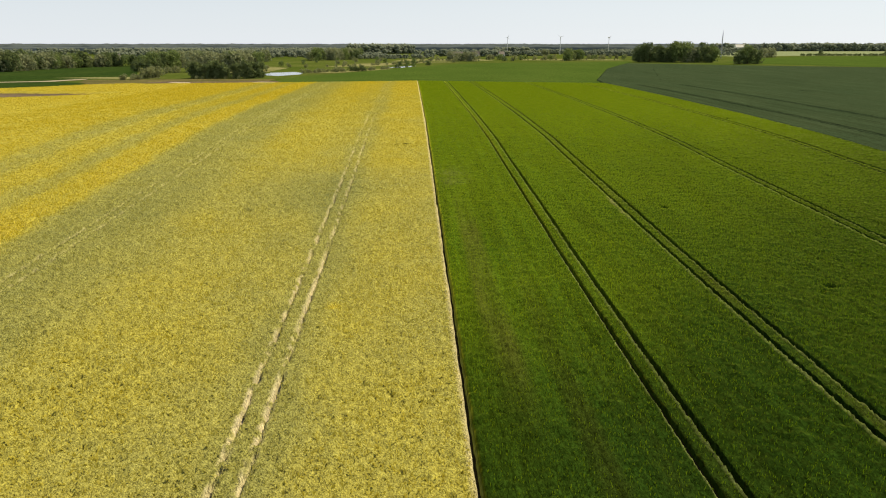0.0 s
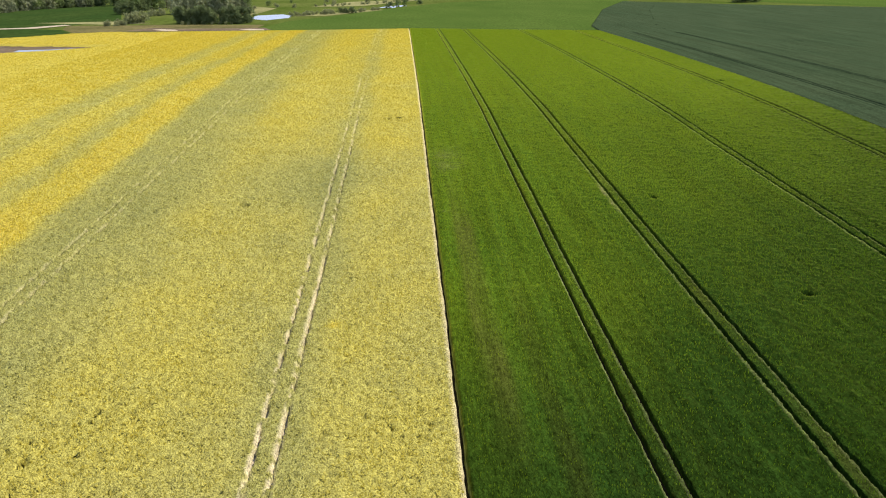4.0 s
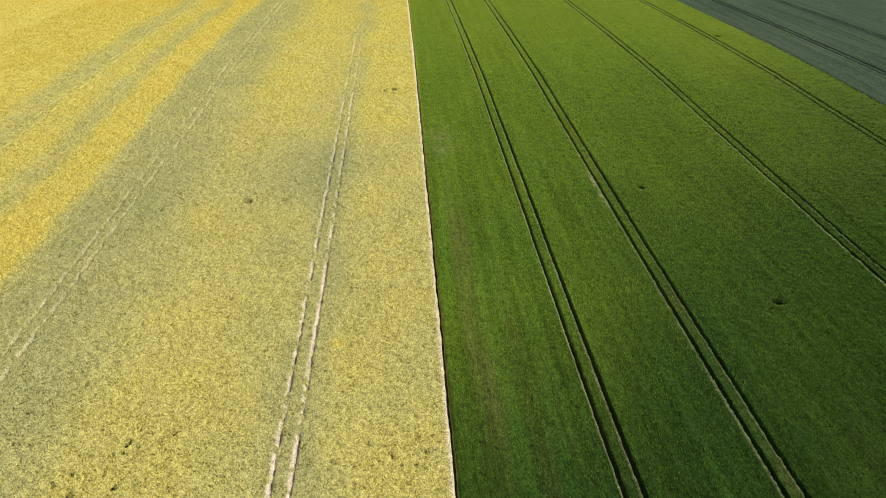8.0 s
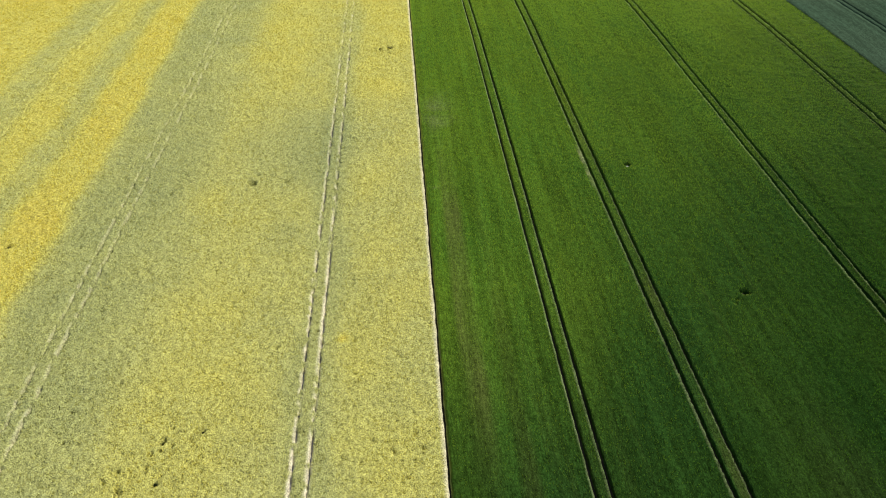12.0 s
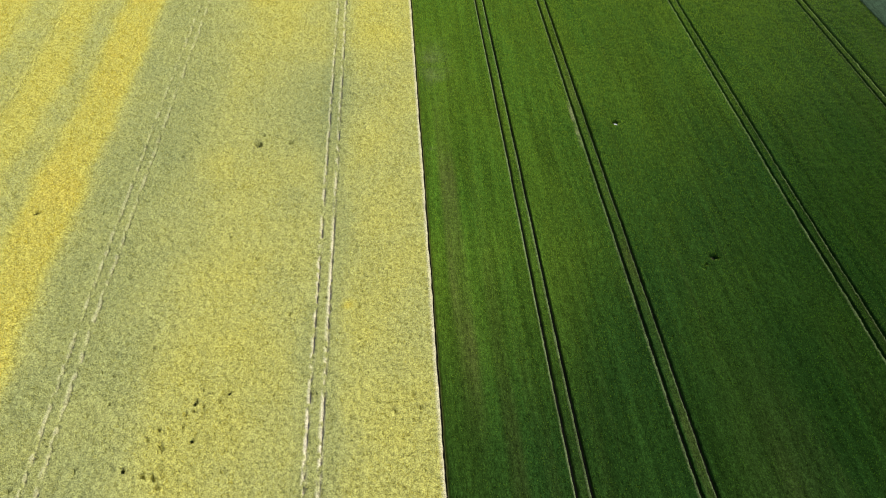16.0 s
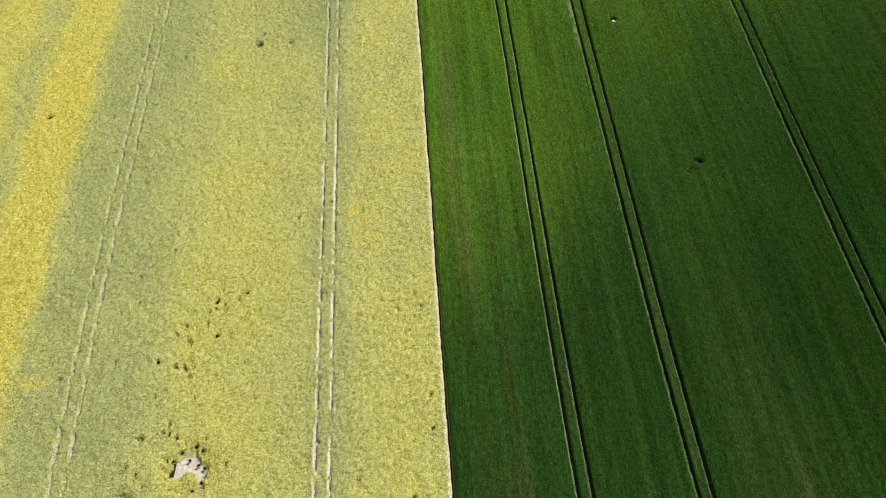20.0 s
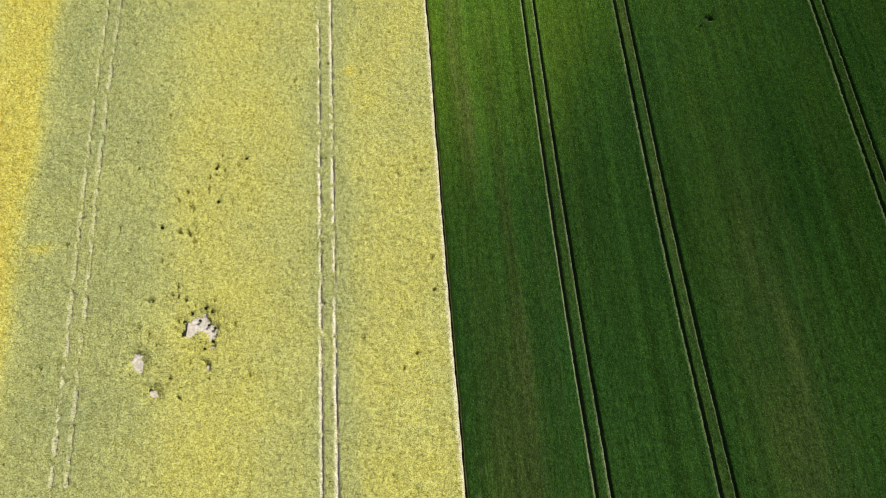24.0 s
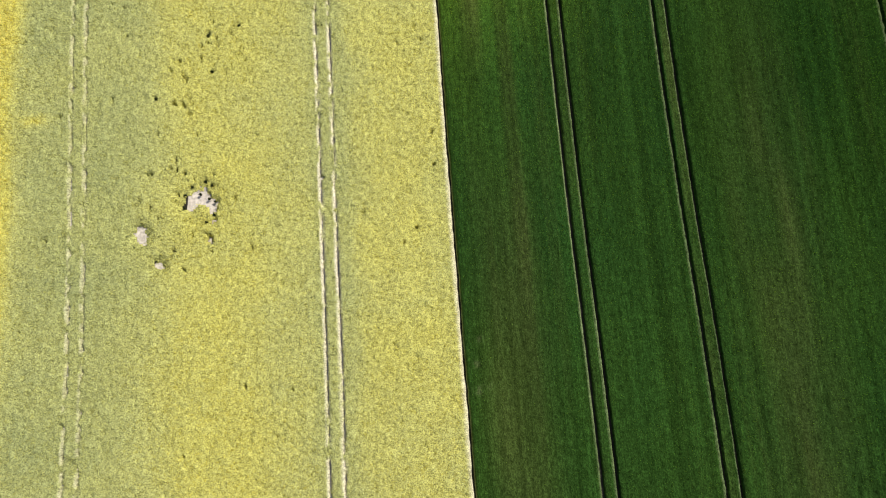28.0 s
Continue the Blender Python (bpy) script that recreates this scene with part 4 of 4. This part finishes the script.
def turbine(x, y, h, blade, spin, turn):
    """A wind turbine at rest: tapered tower, nacelle, hub and three blades."""
    base = new("wind_turbine")
    base.matrix_basis = pose(x, y, float(soil(x, y)), 0, 0, turn)
    part("tower", mesh_from("tower", *ring_tube([((0, 0, -0.5), 0.8), ((0, 0, h * 0.5), 0.55), ((0, 0, h), 0.35)]), WHITE_STEEL, smooth=True), base)
    V, F = [], []
    beam(V, F, (0, -1.6, h + 0.5), (0, 2.4, h + 0.6), 0.7)
    part("nacelle", mesh_from("nacelle", np.concatenate(V), np.concatenate(F), WHITE_STEEL), base)
    hub = part("hub", mesh_from("hub", *ring_tube([((0, -2.0, h), 0.25), ((0, -2.0, h + 0.3), 0.6), ((0, -2.0, h + 0.8), 0.6), ((0, -2.0, h + 1.1), 0.25)]), WHITE_STEEL, smooth=True), base)
    for k in range(3):
        a = radians(spin + 120 * k)
        d, side = np.array([math.sin(a), 0, math.cos(a)]), np.array([math.cos(a), 0, -math.sin(a)])
        pts = []
        for t, wide, thick in ((0.0, 0.25, 0.2), (0.2, 0.75, 0.14), (0.6, 0.45, 0.08), (1.0, 0.08, 0.03)):
            c = np.array([0, -2.0, h + 0.55]) + d * blade * t
            pts += [c - side * wide * 0.4 + (0, -thick, 0), c + side * wide * 0.6 + (0, -thick, 0), c + side * wide * 0.6 + (0, thick, 0), c - side * wide * 0.4 + (0, thick, 0)]
        F = [(i * 4 + k2, i * 4 + (k2 + 1) % 4, i * 4 + 4 + (k2 + 1) % 4, i * 4 + 4 + k2) for i in range(3) for k2 in range(4)]
        part("blade", mesh_from("blade", np.array(pts), F, WHITE_STEEL, smooth=True), hub)
    return tagged(base, "slender white wind turbine above the far woods", "wind turbine", "wind turbines on the horizon")


turbine(199, 1420, 34, 6.5, 20, 10)
turbine(310, 1420, 35, 7.5, 70, -15)
turbine(412, 1420, 34, 6.5, 45, 25)


def house(x, y, w, d, h, turn, label, roof=ROOF):
    base = new("farm_building")
    base.matrix_basis = pose(x, y, float(soil(x, y)), 0, 0, turn)
    V, F = [], []
    k = np.array([(-w, -d, 0), (w, -d, 0), (w, d, 0), (-w, d, 0), (-w, -d, h), (w, -d, h), (w, d, h), (-w, d, h), (-w, 0, h + d * 0.6), (w, 0, h + d * 0.6)]) / (2, 2, 1)
    part("wall", mesh_from("wall", k[:8], [(0, 1, 5, 4), (1, 2, 6, 5), (2, 3, 7, 6), (3, 0, 4, 7)], PALE_WALL), base)
    for side in ((4, 7, 8), (5, 9, 6)):
        part("gable", mesh_from("gable", k[list(side)], [(0, 1, 2)], PALE_WALL), base)
    o = 0.4
    r = np.array([(-w / 2 - o, -d / 2 - o, h - 0.2), (w / 2 + o, -d / 2 - o, h - 0.2), (w / 2 + o, 0, h + d * 0.6), (-w / 2 - o, 0, h + d * 0.6), (-w / 2 - o, d / 2 + o, h - 0.2), (w / 2 + o, d / 2 + o, h - 0.2)])
    r = np.concatenate([r, r + (0, 0, 0.25)])
    part("roof", mesh_from("roof", r, [(0, 1, 2, 3), (3, 2, 5, 4), (6, 9, 8, 7), (9, 10, 11, 8), (0, 6, 7, 1), (4, 5, 11, 10), (0, 3, 9, 6), (3, 4, 10, 9), (1, 7, 8, 2), (2, 8, 11, 5)], roof), base)
    for i in range(max(2, int(w / 5))):
        wx = -w / 2 + w * (i + 0.5) / max(2, int(w / 5))
        pane = np.array([(wx - 0.7, -d / 2 - 0.02, h * 0.35), (wx + 0.7, -d / 2 - 0.02, h * 0.35), (wx + 0.7, -d / 2 - 0.02, h * 0.75), (wx - 0.7, -d / 2 - 0.02, h * 0.75)])
        part("window", mesh_from("window", pane, [(0, 1, 2, 3)], WATER), base)
    return tagged(base, label, "building", "buildings of the far village")


for x, y, w, d, h, turn in ((78, 1190, 22, 8, 3.5, 4), (112, 1195, 14, 8, 4, -8), (30, 1230, 16, 8, 3.5, 10), (160, 1210, 10, 8, 4, 20), (-345, 985, 14, 7, 3, 6), (-300, 1000, 8, 6, 3, -12), (-430, 985, 12, 7, 3, 3)):
    house(x, y, w, d, h, turn, "low white farm building with a grey roof")
house(915, 1900, 28, 12, 13, 5, "long white barn with a pale roof behind the trees", PALE_WALL)


# ---- small things on the fields ----
def stone(x, y, r):
    bm = bmesh.new()
    bmesh.ops.create_icosphere(bm, subdivisions=2, radius=r)
    for v in bm.verts:
        v.co *= 1 + 0.22 * noise.noise(v.co * 2.1)
        v.co.z *= 0.75
    me = bpy.data.meshes.new("field_stone")
    bm.to_mesh(me)
    bm.free()
    me.materials.append(STONE)
    ob = new("field_stone", me)
    ob.location = (x, y, float(soil(x, y)) + r * 0.5)
    return tagged(ob, "pale boulder lying in a gap in the wheat", "stone")


stone(38.5, 27.9, 0.55)

# ---- dark weeds standing in the rapeseed ----
def weed(seed, x, y, h, w):
    """A dark bushy weed: a short stem and a leafy head."""
    base = new("weed_clump")
    base.matrix_basis = pose(x, y, float(soil(x, y)))
    part("stem", trunk_mesh(seed, h * 0.8, 0.03), base)
    part("leaves", crown_mesh("leaves", seed, h, w, 60, WEED_LEAF, 0.45, 0.09), base)
    return tagged(base, "dark green bushy weed above the rapeseed", "weed", "weeds in the rapeseed")


for i, (x, y, h, w) in enumerate(((-5.6, 84.2, 1.2, 1.4), (-8.0, 83.6, 1.15, 0.85), (-6.1, 80.8, 1.1, 0.8), (-64.9, 6.8, 1.15, 0.9))):
    weed(500 + i, x, y, h, w)

for i, (x, y) in enumerate(LARGE_SPOTS + [p for p in MIDDLE_SPOTS if math.hypot(p[0] + 33.3, p[1] + 55) < 3.8]):
    weed(520 + i, x, y, 0.92, 0.36 if i < len(LARGE_SPOTS) else 0.28)

# ---- flower heads above the rapeseed ----
blades("rapeseed_flowers", -125, -0.48, -100, 340, 430000, PETALS, 0.14, 0.20, 0.12, RAPE_LINES, BARE + SPOTS, {"bloom": bloom}, "yellow rapeseed flower heads above the pods", "rapeseed flowers", 402,
       lambda x, y: rape_limit(x, y), closed=grown_over)
blades("rapeseed_flowers", -330, -125, 60, 345, 190000, PETALS, 0.15, 0.18, 0.12, (), (), {"bloom": bloom}, "yellow rapeseed flower heads above the pods", "rapeseed flowers", 403,
       lambda x, y: rape_limit(x, y) & (wet_hollow(x, y) < 0.2))

blades("wheat_ears", 0.6, 111.2, -100, 337, 480000, EARS, 0.052, 0.21, -0.10, WHEAT_LINES, HOLES, {"light_grade": light_grade}, "yellow-green ears and awns above the wheat leaves", "wheat ears", 404, None, 0.3, 0.34, 0.8, (-50, 180, 1.7), thin=lambda x, y: 1.6 * dryness(x, y) + lodged(x, y))
